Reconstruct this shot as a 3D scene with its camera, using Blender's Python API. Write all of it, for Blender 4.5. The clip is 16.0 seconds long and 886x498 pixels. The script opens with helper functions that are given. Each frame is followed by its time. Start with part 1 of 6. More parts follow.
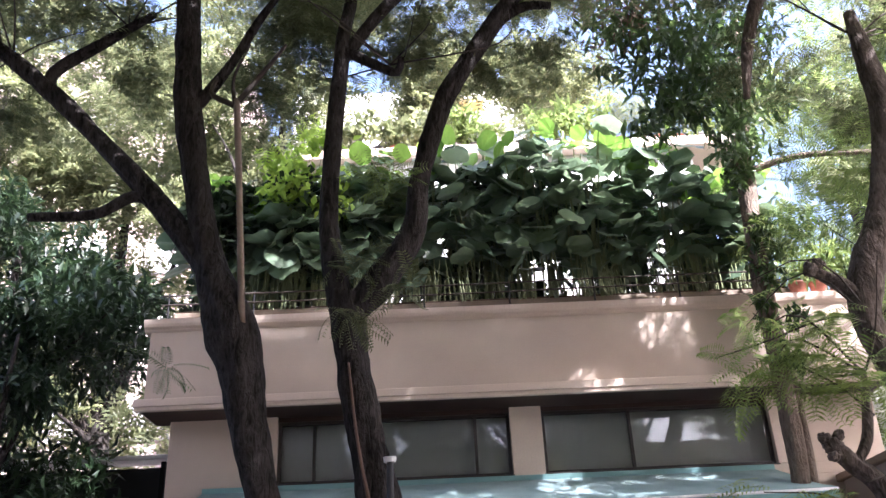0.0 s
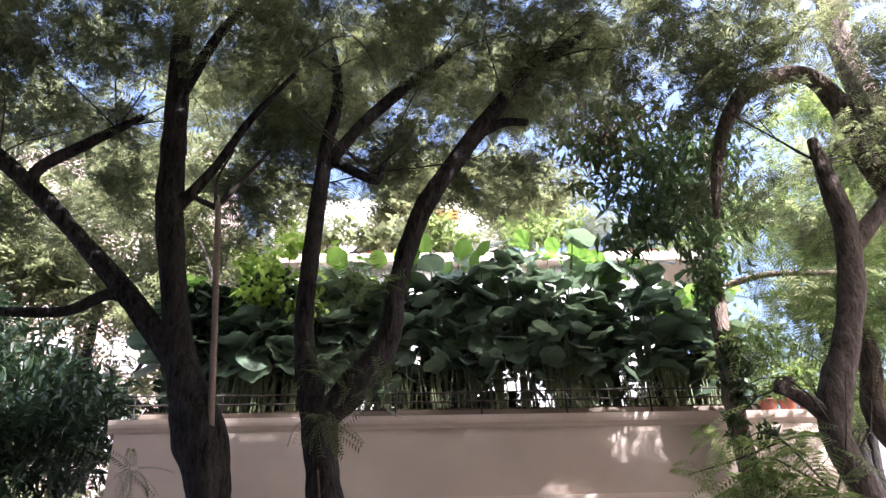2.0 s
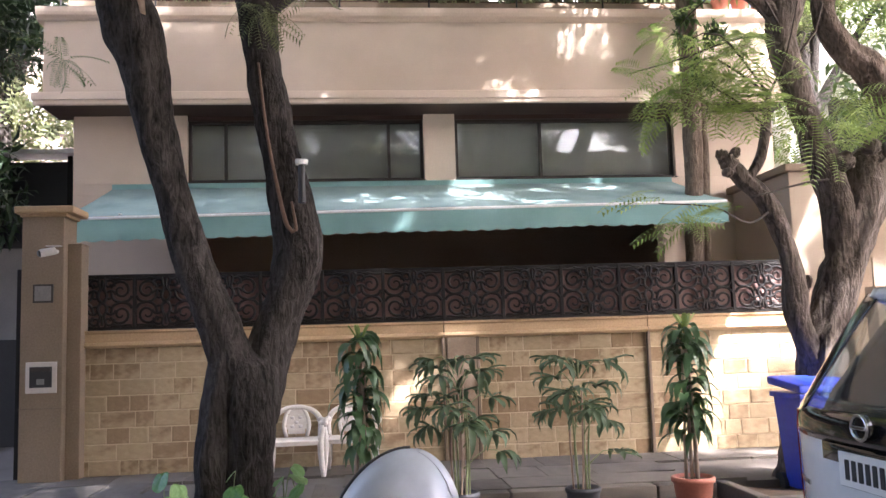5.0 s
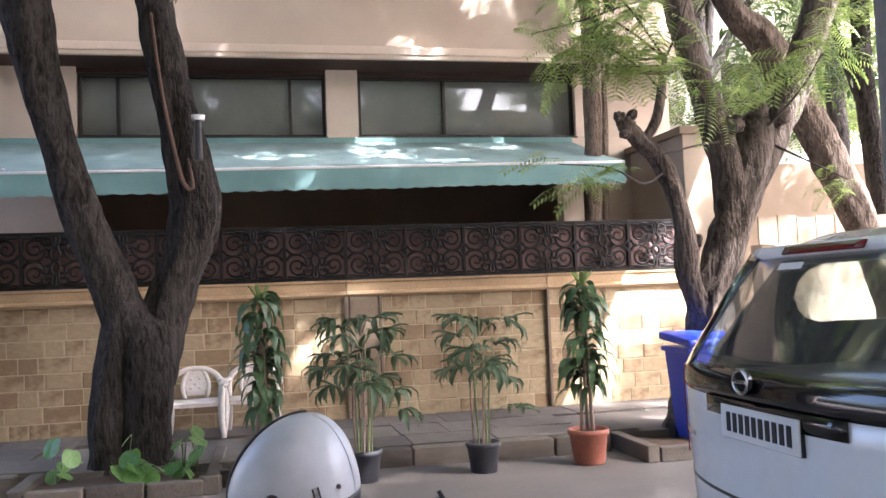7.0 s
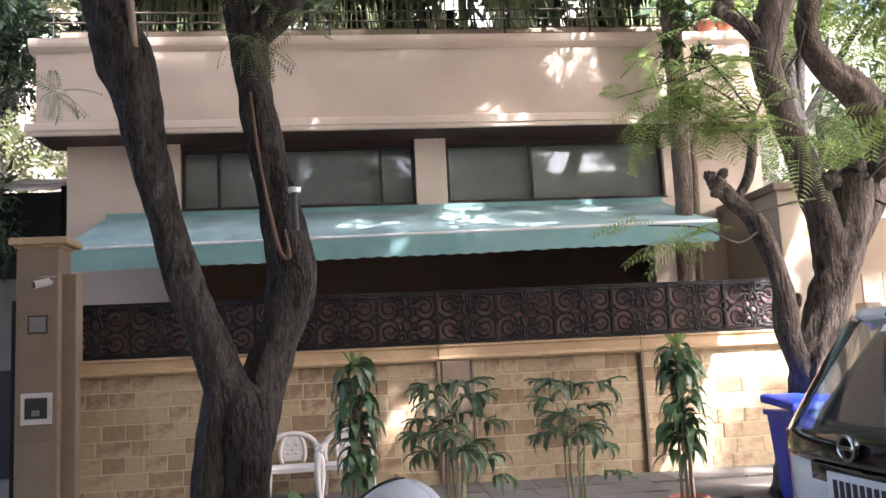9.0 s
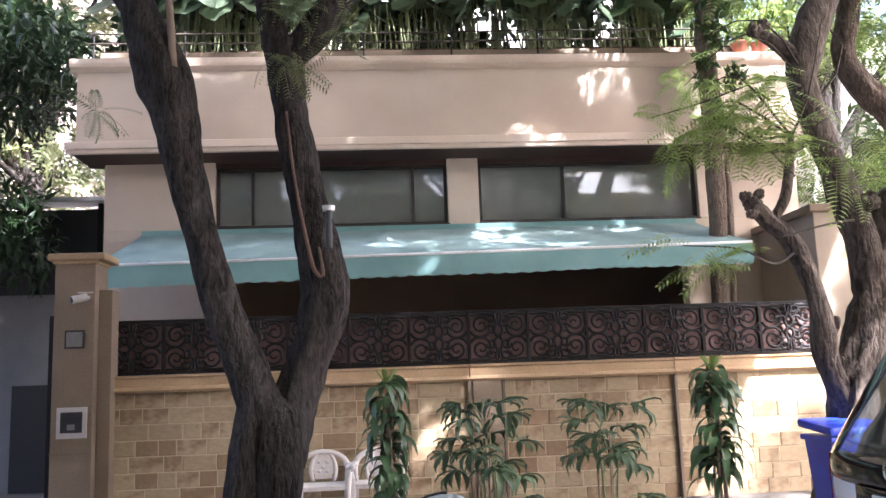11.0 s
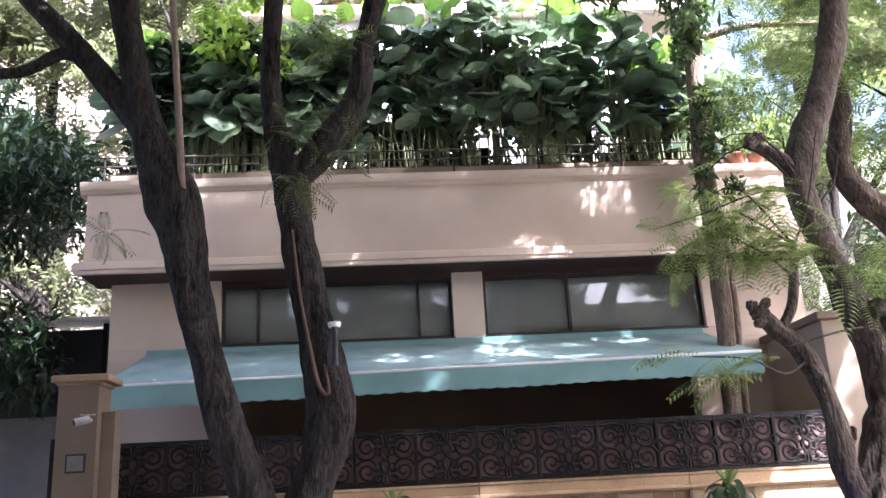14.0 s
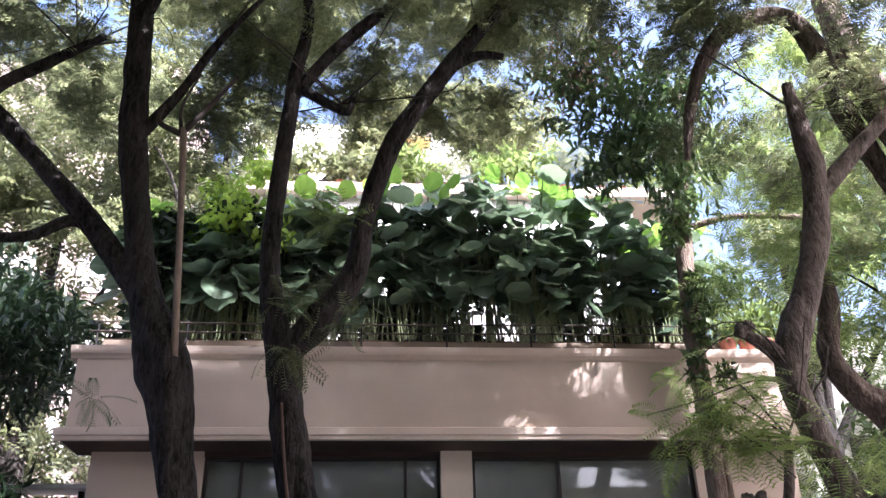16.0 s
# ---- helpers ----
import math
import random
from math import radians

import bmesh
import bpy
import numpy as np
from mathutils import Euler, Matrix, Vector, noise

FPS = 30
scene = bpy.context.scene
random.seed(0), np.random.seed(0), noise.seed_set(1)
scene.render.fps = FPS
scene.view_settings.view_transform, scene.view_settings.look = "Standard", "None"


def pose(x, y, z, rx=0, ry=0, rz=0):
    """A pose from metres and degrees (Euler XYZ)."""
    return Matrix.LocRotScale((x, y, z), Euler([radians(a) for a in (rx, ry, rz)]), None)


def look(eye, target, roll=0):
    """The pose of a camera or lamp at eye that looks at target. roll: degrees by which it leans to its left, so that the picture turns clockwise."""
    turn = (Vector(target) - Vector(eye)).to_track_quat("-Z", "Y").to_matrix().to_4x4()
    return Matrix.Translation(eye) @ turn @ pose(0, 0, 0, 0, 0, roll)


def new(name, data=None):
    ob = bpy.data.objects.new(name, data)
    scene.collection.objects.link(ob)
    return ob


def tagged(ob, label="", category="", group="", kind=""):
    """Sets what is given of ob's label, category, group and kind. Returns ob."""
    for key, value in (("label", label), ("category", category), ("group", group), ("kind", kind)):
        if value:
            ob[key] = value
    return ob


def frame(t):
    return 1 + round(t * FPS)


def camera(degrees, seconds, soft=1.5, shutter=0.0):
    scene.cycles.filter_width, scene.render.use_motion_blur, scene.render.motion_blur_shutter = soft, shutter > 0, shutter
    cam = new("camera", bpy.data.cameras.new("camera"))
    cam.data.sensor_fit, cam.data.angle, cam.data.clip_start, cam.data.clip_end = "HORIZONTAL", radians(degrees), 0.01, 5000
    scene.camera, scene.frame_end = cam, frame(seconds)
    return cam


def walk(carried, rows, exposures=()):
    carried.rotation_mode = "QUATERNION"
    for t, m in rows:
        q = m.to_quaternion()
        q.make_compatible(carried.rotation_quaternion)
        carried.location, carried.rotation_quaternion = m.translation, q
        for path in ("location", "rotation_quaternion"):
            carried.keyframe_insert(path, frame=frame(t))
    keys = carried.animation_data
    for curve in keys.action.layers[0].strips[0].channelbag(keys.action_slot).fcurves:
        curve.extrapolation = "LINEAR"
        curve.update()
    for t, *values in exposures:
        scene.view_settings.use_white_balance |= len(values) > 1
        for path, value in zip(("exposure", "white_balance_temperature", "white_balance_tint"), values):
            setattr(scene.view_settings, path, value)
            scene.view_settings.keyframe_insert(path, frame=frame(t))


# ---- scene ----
cam = camera(54.0, 16.0)
PATH = [
    (0, (-0.945, -0.15, 1.48), (-0.93, 1.655, 2.34), -2.6),
    (0.5, (-0.913, -0.136, 1.478), (-0.886, 1.643, 2.39), -2.9),
    (1, (-0.919, -0.138, 1.469), (-0.914, 1.603, 2.454), -2.5),
    (1.5, (-0.965, -0.161, 1.457), (-0.914, 1.503, 2.566), -2.1),
    (2, (-0.988, -0.215, 1.449), (-0.903, 1.47, 2.522), -2.0),
    (2.5, (-0.966, -0.184, 1.458), (-0.825, 1.636, 2.274), -2.3),
    (3, (-0.94, -0.143, 1.472), (-0.807, 1.743, 2.125), -1.7),
    (3.5, (-0.922, -0.096, 1.486), (-0.776, 1.835, 1.986), -2.0),
    (4, (-0.924, -0.085, 1.495), (-0.768, 1.871, 1.88), -1.7),
    (6.3, (-0.897, -0.081, 1.534), (-0.601, 1.895, 1.631), -2.5),
    (6.5, (-0.895, -0.081, 1.536), (-0.563, 1.889, 1.632), -2.3),
    (7, (-0.898, -0.08, 1.525), (-0.497, 1.877, 1.631), -2.2),
    (7.5, (-0.9, -0.077, 1.53), (-0.467, 1.872, 1.655), -2.4),
    (8, (-0.921, -0.076, 1.535), (-0.519, 1.877, 1.7), -2.5),
    (8.5, (-0.926, -0.125, 1.536), (-0.62, 1.836, 1.782), -2.4),
    (9, (-0.914, -0.151, 1.538), (-0.712, 1.822, 1.796), -2.8),
    (9.2, (-0.915, -0.154, 1.538), (-0.741, 1.82, 1.807), -2.5),
    (11.3, (-0.955, -0.148, 1.519), (-0.818, 1.82, 1.845), -2.1),
    (11.5, (-0.956, -0.147, 1.517), (-0.8, 1.812, 1.884), -2.0),
    (12, (-0.945, -0.152, 1.524), (-0.758, 1.779, 2.01), -2.1),
    (12.5, (-0.949, -0.164, 1.527), (-0.761, 1.737, 2.119), -1.8),
    (13, (-0.953, -0.175, 1.537), (-0.815, 1.72, 2.161), -2.6),
    (13.5, (-0.948, -0.168, 1.543), (-0.825, 1.737, 2.139), -4.6),
    (14, (-0.96, -0.149, 1.543), (-0.826, 1.766, 2.103), -3.1),
    (14.5, (-0.945, -0.053, 1.589), (-0.751, 1.82, 2.264), -2.5),
    (15, (-0.954, -0.073, 1.598), (-0.758, 1.761, 2.37), -2.0),
    (15.5, (-0.959, -0.187, 1.575), (-0.812, 1.609, 2.444), -1.2),
    (16, (-0.967, -0.218, 1.577), (-0.813, 1.549, 2.501), -1.4),
]
walk(cam, [(t, look(eye, target, roll)) for t, eye, target, roll in PATH], [(0, 2.66, 5500, 23), (1, 2.46, 5500, 23), (2, 2.28, 5550, 23), (3.5, 3.12, 5900, 21), (7, 3.4, 5700, 18), (9, 3.3, 5700, 17), (11.5, 3.35, 5500, 20), (12.5, 3.12, 5350, 21), (14.5, 3.03, 5400, 22), (16, 2.47, 5450, 23)])

# ---- light ----
TO_SUN = Vector((0.48, -0.52, 0.71)).normalized()
world = bpy.data.worlds.new("sky")
scene.world = world
world.use_nodes = True
wt = world.node_tree
sky = wt.nodes.new("ShaderNodeTexSky")
sky.sky_type, sky.sun_disc = "NISHITA", False
sky.sun_elevation = math.asin(TO_SUN.z)
sky.sun_rotation = math.atan2(TO_SUN.x, TO_SUN.y)
sky.dust_density, sky.air_density = 9.0, 1.0
wt.links.new(sky.outputs[0], wt.nodes["Background"].inputs[0])
wt.nodes["Background"].inputs[1].default_value = 0.15
sun = new("sun", bpy.data.lights.new("sun", "SUN"))
sun.data.energy, sun.data.angle, sun.data.color = 5.0, radians(0.6), (1.0, 0.94, 0.84)
sun.matrix_world = look(TO_SUN * 60, (0, 0, 0))


# ---- materials ----
def rgb(c):
    return (*c, 1.0)


def surface(name, dark, light, rough=0.7, metal=0.0, grain=40.0, stain=1.2, bump=0.15, stretch=(1, 1, 1), island=0.0, obj=0.0,
            translucent=0.0, spec=0.5, coat=0.0, stain_mix=0.5, depth=0.01):
    """Two-scale procedural surface between two real base colours."""
    m = bpy.data.materials.new(name)
    m.use_nodes = True
    t = m.node_tree
    n, l = t.nodes, t.links
    b = n["Principled BSDF"]
    tc = n.new("ShaderNodeTexCoord")
    mp = n.new("ShaderNodeMapping")
    mp.inputs["Scale"].default_value = stretch
    l.new(tc.outputs["Object"], mp.inputs[0])
    fine, coarse = n.new("ShaderNodeTexNoise"), n.new("ShaderNodeTexNoise")
    fine.inputs["Scale"].default_value, fine.inputs["Detail"].default_value = grain, 5
    coarse.inputs["Scale"].default_value, coarse.inputs["Detail"].default_value = stain, 4
    l.new(mp.outputs[0], fine.inputs[0])
    l.new(mp.outputs[0], coarse.inputs[0])
    mix = n.new("ShaderNodeMix")
    mix.inputs[0].default_value = stain_mix
    l.new(fine.outputs[0], mix.inputs[2])
    l.new(coarse.outputs[0], mix.inputs[3])
    fac = mix.outputs[0]
    for amount, kind, socket in ((island, "ShaderNodeNewGeometry", "Random Per Island"), (obj, "ShaderNodeObjectInfo", "Random")):
        if amount:
            src = n.new(kind)
            mm = n.new("ShaderNodeMix")
            mm.inputs[0].default_value = amount
            l.new(fac, mm.inputs[2])
            l.new(src.outputs[socket], mm.inputs[3])
            fac = mm.outputs[0]
    ramp = n.new("ShaderNodeValToRGB")
    ramp.color_ramp.elements[0].position, ramp.color_ramp.elements[1].position = 0.28, 0.72
    ramp.color_ramp.elements[0].color, ramp.color_ramp.elements[1].color = rgb(dark), rgb(light)
    l.new(fac, ramp.inputs[0])
    l.new(ramp.outputs[0], b.inputs["Base Color"])
    b.inputs["Roughness"].default_value, b.inputs["Metallic"].default_value = rough, metal
    b.inputs["Specular IOR Level"].default_value, b.inputs["Coat Weight"].default_value = spec, coat
    if bump:
        bp = n.new("ShaderNodeBump")
        bp.inputs["Strength"].default_value, bp.inputs["Distance"].default_value = bump, depth
        l.new(mix.outputs[0], bp.inputs["Height"])
        l.new(bp.outputs[0], b.inputs["Normal"])
    if translucent:
        tr, ms = n.new("ShaderNodeBsdfTranslucent"), n.new("ShaderNodeMixShader")
        hs = n.new("ShaderNodeHueSaturation")
        hs.inputs["Value"].default_value, hs.inputs["Hue"].default_value = 1.7, 0.485
        l.new(ramp.outputs[0], hs.inputs["Color"])
        l.new(hs.outputs[0], tr.inputs[0])
        ms.inputs[0].default_value = translucent
        l.new(b.outputs[0], ms.inputs[1])
        l.new(tr.outputs[0], ms.inputs[2])
        l.new(ms.outputs[0], n["Material Output"].inputs[0])
    return m


def bark(name, dark, light):
    """Fissured bark: long vertical cracks over a blotchy ground."""
    m = surface(name, dark, light, 0.9, grain=9, stain=1.6, bump=0, stretch=(1, 1, 0.28), stain_mix=0.45)
    t = m.node_tree
    n, l = t.nodes, t.links
    tc, mp, v, ns = (n.new("ShaderNode" + k) for k in ("TexCoord", "Mapping", "TexNoise", "TexNoise"))
    mp.inputs["Scale"].default_value = (1, 1, 0.26)
    v.inputs["Scale"].default_value, v.inputs["Detail"].default_value, v.inputs["Distortion"].default_value = 22, 8, 1.1
    ns.inputs["Scale"].default_value, ns.inputs["Detail"].default_value = 24, 6
    l.new(tc.outputs["Object"], mp.inputs[0])
    l.new(mp.outputs[0], v.inputs["Vector"])
    l.new(tc.outputs["Object"], ns.inputs["Vector"])
    ramp = next(q for q in n if q.type == "VALTORGB")
    blend = n.new("ShaderNodeMix")
    blend.inputs[0].default_value = 0.5
    l.new(ramp.inputs[0].links[0].from_socket, blend.inputs[2])
    l.new(v.outputs[0], blend.inputs[3])
    l.new(blend.outputs[0], ramp.inputs[0])
    ramp.color_ramp.elements[0].position, ramp.color_ramp.elements[1].position = 0.40, 0.68
    mx, bp = n.new("ShaderNodeMath"), n.new("ShaderNodeBump")
    mx.operation = "MULTIPLY_ADD"
    mx.inputs[1].default_value = 2.4
    l.new(v.outputs[0], mx.inputs[0])
    l.new(ns.outputs[0], mx.inputs[2])
    bp.inputs["Strength"].default_value, bp.inputs["Distance"].default_value = 0.7, 0.024
    l.new(mx.outputs[0], bp.inputs["Height"])
    l.new(bp.outputs[0], n["Principled BSDF"].inputs["Normal"])
    n["Principled BSDF"].inputs["Specular IOR Level"].default_value = 0.15
    return m


PLASTER = surface("plaster", (0.45, 0.362, 0.283), (0.61, 0.502, 0.400), 0.88, grain=60, stain=0.9, bump=0.12, stain_mix=0.75)
PLASTER_TRIM = surface("plaster_trim", (0.55, 0.44, 0.35), (0.70, 0.58, 0.47), 0.85, grain=50, stain=1.4, bump=0.1)
WHITE_WALL = surface("white_wall", (0.62, 0.60, 0.57), (0.80, 0.79, 0.76), 0.85, grain=50, stain=0.8, bump=0.1, stain_mix=0.7)
GREY_WALL = surface("grey_wall", (0.42, 0.40, 0.40), (0.56, 0.54, 0.54), 0.88, grain=50, stain=0.8, bump=0.1)
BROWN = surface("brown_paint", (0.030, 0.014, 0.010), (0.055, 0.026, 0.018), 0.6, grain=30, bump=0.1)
DARK_WALL = surface("dark_wall", (0.13, 0.098, 0.068), (0.20, 0.152, 0.108), 0.8, grain=30, bump=0.1)
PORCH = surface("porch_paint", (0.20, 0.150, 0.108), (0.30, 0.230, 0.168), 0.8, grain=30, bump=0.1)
BLOCK = surface("sandstone_block", (0.29, 0.220, 0.130), (0.47, 0.372, 0.240), 0.92, grain=55, stain=5, bump=0.5, obj=0.25, stain_mix=0.6)


def weathered_few(m):
    """A few of the stones are browner than the rest, unevenly over their faces."""
    n, l = m.node_tree.nodes, m.node_tree.links
    info, tc, patch, pick, sum_, ramp, mul = (n.new("ShaderNode" + k) for k in ("ObjectInfo", "TexCoord", "TexNoise", "Math", "Math", "ValToRGB", "Mix"))
    patch.inputs["Scale"].default_value = 1.6
    l.new(tc.outputs["Object"], patch.inputs["Vector"])
    pick.operation, sum_.operation = "MULTIPLY", "ADD"
    pick.inputs[1].default_value = 0.8
    l.new(info.outputs["Random"], pick.inputs[0])
    l.new(pick.outputs[0], sum_.inputs[0])
    l.new(patch.outputs[0], sum_.inputs[1])
    ramp.color_ramp.elements[0].position, ramp.color_ramp.elements[1].position = 0.76, 1.0
    ramp.color_ramp.elements[0].color = (1, 1, 1, 1)
    ramp.color_ramp.elements[1].color = (0.56, 0.49, 0.44, 1)
    half = n.new("ShaderNodeMath")
    half.operation = "MULTIPLY"
    half.inputs[1].default_value = 0.87
    l.new(sum_.outputs[0], half.inputs[0])
    l.new(half.outputs[0], ramp.inputs[0])
    mul.data_type, mul.blend_type = "RGBA", "MULTIPLY"
    mul.inputs[0].default_value = 1.0
    base = n["Principled BSDF"].inputs["Base Color"]
    l.new(base.links[0].from_socket, mul.inputs[6])
    l.new(ramp.outputs[0], mul.inputs[7])
    l.new(mul.outputs[2], base)


weathered_few(BLOCK)
MORTAR = surface("mortar", (0.42, 0.32, 0.21), (0.58, 0.47, 0.32), 0.95, grain=70, stain=1.5, bump=0.4)
COPING = surface("sandstone_coping", (0.30, 0.20, 0.11), (0.52, 0.37, 0.215), 0.9, grain=45, stain=2.2, bump=0.4)
PIER = surface("pier_stone", (0.165, 0.120, 0.082), (0.28, 0.215, 0.150), 0.9, grain=50, stain=1.5, bump=0.3)
IRON = surface("cast_iron", (0.006, 0.005, 0.005), (0.014, 0.011, 0.011), 0.55, metal=0.0, grain=60, bump=0.2)
IRON.node_tree.nodes["Principled BSDF"].inputs["Specular IOR Level"].default_value = 0.25
SHEET = surface("brown_sheet", (0.17, 0.098, 0.088), (0.26, 0.155, 0.138), 0.6, grain=40, stain=2, bump=0.1)
CANVAS = surface("teal_canvas", (0.17, 0.31, 0.305), (0.25, 0.41, 0.395), 0.9, grain=90, stain=1.4, bump=0.15, translucent=0.15, stain_mix=0.7)
CANVAS_TOP = surface("weathered_canvas", (0.15, 0.235, 0.225), (0.31, 0.40, 0.385), 0.92, grain=70, stain=2.2, bump=0.2, stain_mix=0.65)
ALU = surface("white_metal", (0.60, 0.60, 0.58), (0.78, 0.78, 0.76), 0.45, grain=30, bump=0.05)
FRAME = surface("dark_frame", (0.018, 0.013, 0.011), (0.035, 0.025, 0.02), 0.5, grain=30, bump=0.05)
ASPHALT = surface("asphalt", (0.095, 0.084, 0.075), (0.185, 0.166, 0.149), 0.95, grain=120, stain=0.8, bump=0.6, stain_mix=0.6)
BLIND = surface("pale_blind", (0.38, 0.385, 0.36), (0.54, 0.545, 0.51), 0.7, grain=30, stain=2, bump=0.05)
VINE = surface("brown_vine", (0.07, 0.038, 0.025), (0.16, 0.095, 0.065), 0.8, grain=30, stain=5, bump=0.3)
PAVE = surface("pavement_stone", (0.060, 0.052, 0.045), (0.165, 0.144, 0.125), 0.95, grain=60, stain=3.5, bump=0.9, stain_mix=0.65, obj=0.3)
KERB = surface("kerb_stone", (0.055, 0.047, 0.040), (0.180, 0.152, 0.125), 0.93, grain=50, stain=3, bump=0.6, obj=0.35)
SOIL = surface("soil", (0.045, 0.028, 0.018), (0.11, 0.07, 0.045), 1.0, grain=70, stain=4, bump=1.0)
BARK_DARK = bark("dark_bark", (0.011, 0.009, 0.008), (0.082, 0.070, 0.063))
BARK_PALE = bark("pale_bark", (0.10, 0.075, 0.055), (0.27, 0.21, 0.165))
BARK_TWIG = surface("twig_bark", (0.030, 0.023, 0.018), (0.085, 0.065, 0.052), 0.9, grain=60, bump=0.4)
STEM_GREEN = surface("green_stem", (0.10, 0.13, 0.05), (0.23, 0.25, 0.12), 0.6, grain=30, bump=0.1)
LEAF_FEATHER = surface("feathery_leaf", (0.063, 0.080, 0.034), (0.174, 0.192, 0.092), 0.55, grain=4, stain=0.5, bump=0, island=0.35, translucent=0.58)
LEAF_YOUNG = surface("young_leaf", (0.084, 0.130, 0.034), (0.188, 0.245, 0.078), 0.5, grain=4, stain=0.6, bump=0, island=0.4, translucent=0.5)
LEAF_SPRAY = surface("spray_leaf", (0.105, 0.165, 0.042), (0.235, 0.310, 0.095), 0.5, grain=4, stain=0.6, bump=0, island=0.4, translucent=0.5)
# Yellow-green leaf, its colour raised to stand in for sun.
LEAF_YELLOW_SUN = surface("sun_brightened_yellow_leaf", (0.18, 0.29, 0.040), (0.34, 0.47, 0.085), 0.5, grain=4, stain=0.6, bump=0, island=0.4, translucent=0.5)
LEAF_BIG = surface("big_leaf", (0.080, 0.122, 0.074), (0.180, 0.245, 0.142), 0.36, grain=9, stain=1.5, bump=0.2, obj=0.45, translucent=0.30)
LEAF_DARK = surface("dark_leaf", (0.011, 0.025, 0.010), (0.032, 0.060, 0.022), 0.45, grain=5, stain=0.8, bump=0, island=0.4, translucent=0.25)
LEAF_IVY = surface("climber_leaf", (0.030, 0.058, 0.018), (0.095, 0.150, 0.048), 0.36, grain=5, stain=0.8, bump=0, island=0.4, translucent=0.35)
LEAF_STRAP = surface("strap_leaf", (0.026, 0.058, 0.024), (0.072, 0.130, 0.052), 0.38, grain=14, stain=2, bump=0.1, island=0.4, translucent=0.3)
LEAF_PALM = surface("fan_leaf", (0.030, 0.056, 0.028), (0.082, 0.124, 0.062), 0.5, grain=10, stain=2, bump=0.1, island=0.4, translucent=0.3)
LEAF_GREY = surface("dry_leaf", (0.09, 0.065, 0.04), (0.17, 0.12, 0.075), 0.7, grain=6, stain=1, bump=0, island=0.4, translucent=0.3)
PLASTIC_WHITE = surface("white_plastic", (0.48, 0.44, 0.41), (0.62, 0.58, 0.545), 0.42, grain=25, stain=3, bump=0.03)
HELMET_WHITE = surface("helmet_shell", (0.40, 0.42, 0.47), (0.49, 0.51, 0.56), 0.42, grain=30, stain=4, bump=0.02, coat=0.4)
BLACK = surface("black_plastic", (0.008, 0.008, 0.009), (0.022, 0.022, 0.024), 0.5, grain=40, bump=0.1)
POT_BLACK = surface("black_pot", (0.020, 0.021, 0.026), (0.05, 0.052, 0.062), 0.6, grain=40, stain=4, bump=0.1)
TERRACOTTA = surface("terracotta", (0.27, 0.088, 0.058), (0.40, 0.150, 0.100), 0.6, grain=40, stain=5, bump=0.15)
BLUE_PLASTIC = surface("blue_plastic", (0.014, 0.035, 0.36), (0.035, 0.07, 0.52), 0.42, grain=30, stain=3, bump=0.05)
CAR_WHITE = surface("white_car_paint", (0.74, 0.75, 0.78), (0.82, 0.83, 0.85), 0.25, grain=20, stain=1, bump=0, coat=0.8)
RUBBER = surface("rubber", (0.010, 0.010, 0.010), (0.028, 0.027, 0.026), 0.85, grain=60, bump=0.3)
CHROME = surface("chrome", (0.55, 0.55, 0.56), (0.75, 0.75, 0.76), 0.15, metal=1.0, grain=10, bump=0)
RED_LENS = surface("red_lens", (0.085, 0.004, 0.005), (0.16, 0.007, 0.009), 0.2, grain=20, bump=0, coat=0.5)
YELLOW = surface("yellow_canvas", (0.46, 0.34, 0.13), (0.60, 0.46, 0.20), 0.8, grain=40, bump=0.05, translucent=0.3)
PINK_WALL = surface("far_wall", (0.34, 0.26, 0.23), (0.46, 0.37, 0.33), 0.9, grain=20, stain=0.5, bump=0.1)
FAR_PLASTER = surface("far_plaster", (0.33, 0.265, 0.20), (0.44, 0.36, 0.275), 0.9, grain=50, stain=0.9, bump=0.12, stain_mix=0.75)
CONCRETE = surface("concrete", (0.15, 0.145, 0.14), (0.26, 0.25, 0.24), 0.9, grain=50, stain=2, bump=0.3)
PLATE = surface("plate_white", (0.70, 0.70, 0.70), (0.80, 0.80, 0.80), 0.4, grain=20, bump=0)
BAMBOO = surface("bare_pole", (0.20, 0.14, 0.10), (0.34, 0.26, 0.20), 0.8, grain=20, stain=4, bump=0.3)


def glass(name, tint, rough=0.02):
    m = bpy.data.materials.new(name)
    m.use_nodes = True
    t = m.node_tree
    n, l = t.nodes, t.links
    b = n["Principled BSDF"]
    b.inputs["Base Color"].default_value = rgb(tint)
    b.inputs["Roughness"].default_value = rough
    b.inputs["Transmission Weight"].default_value = 1.0
    b.inputs["IOR"].default_value = 1.5
    return m


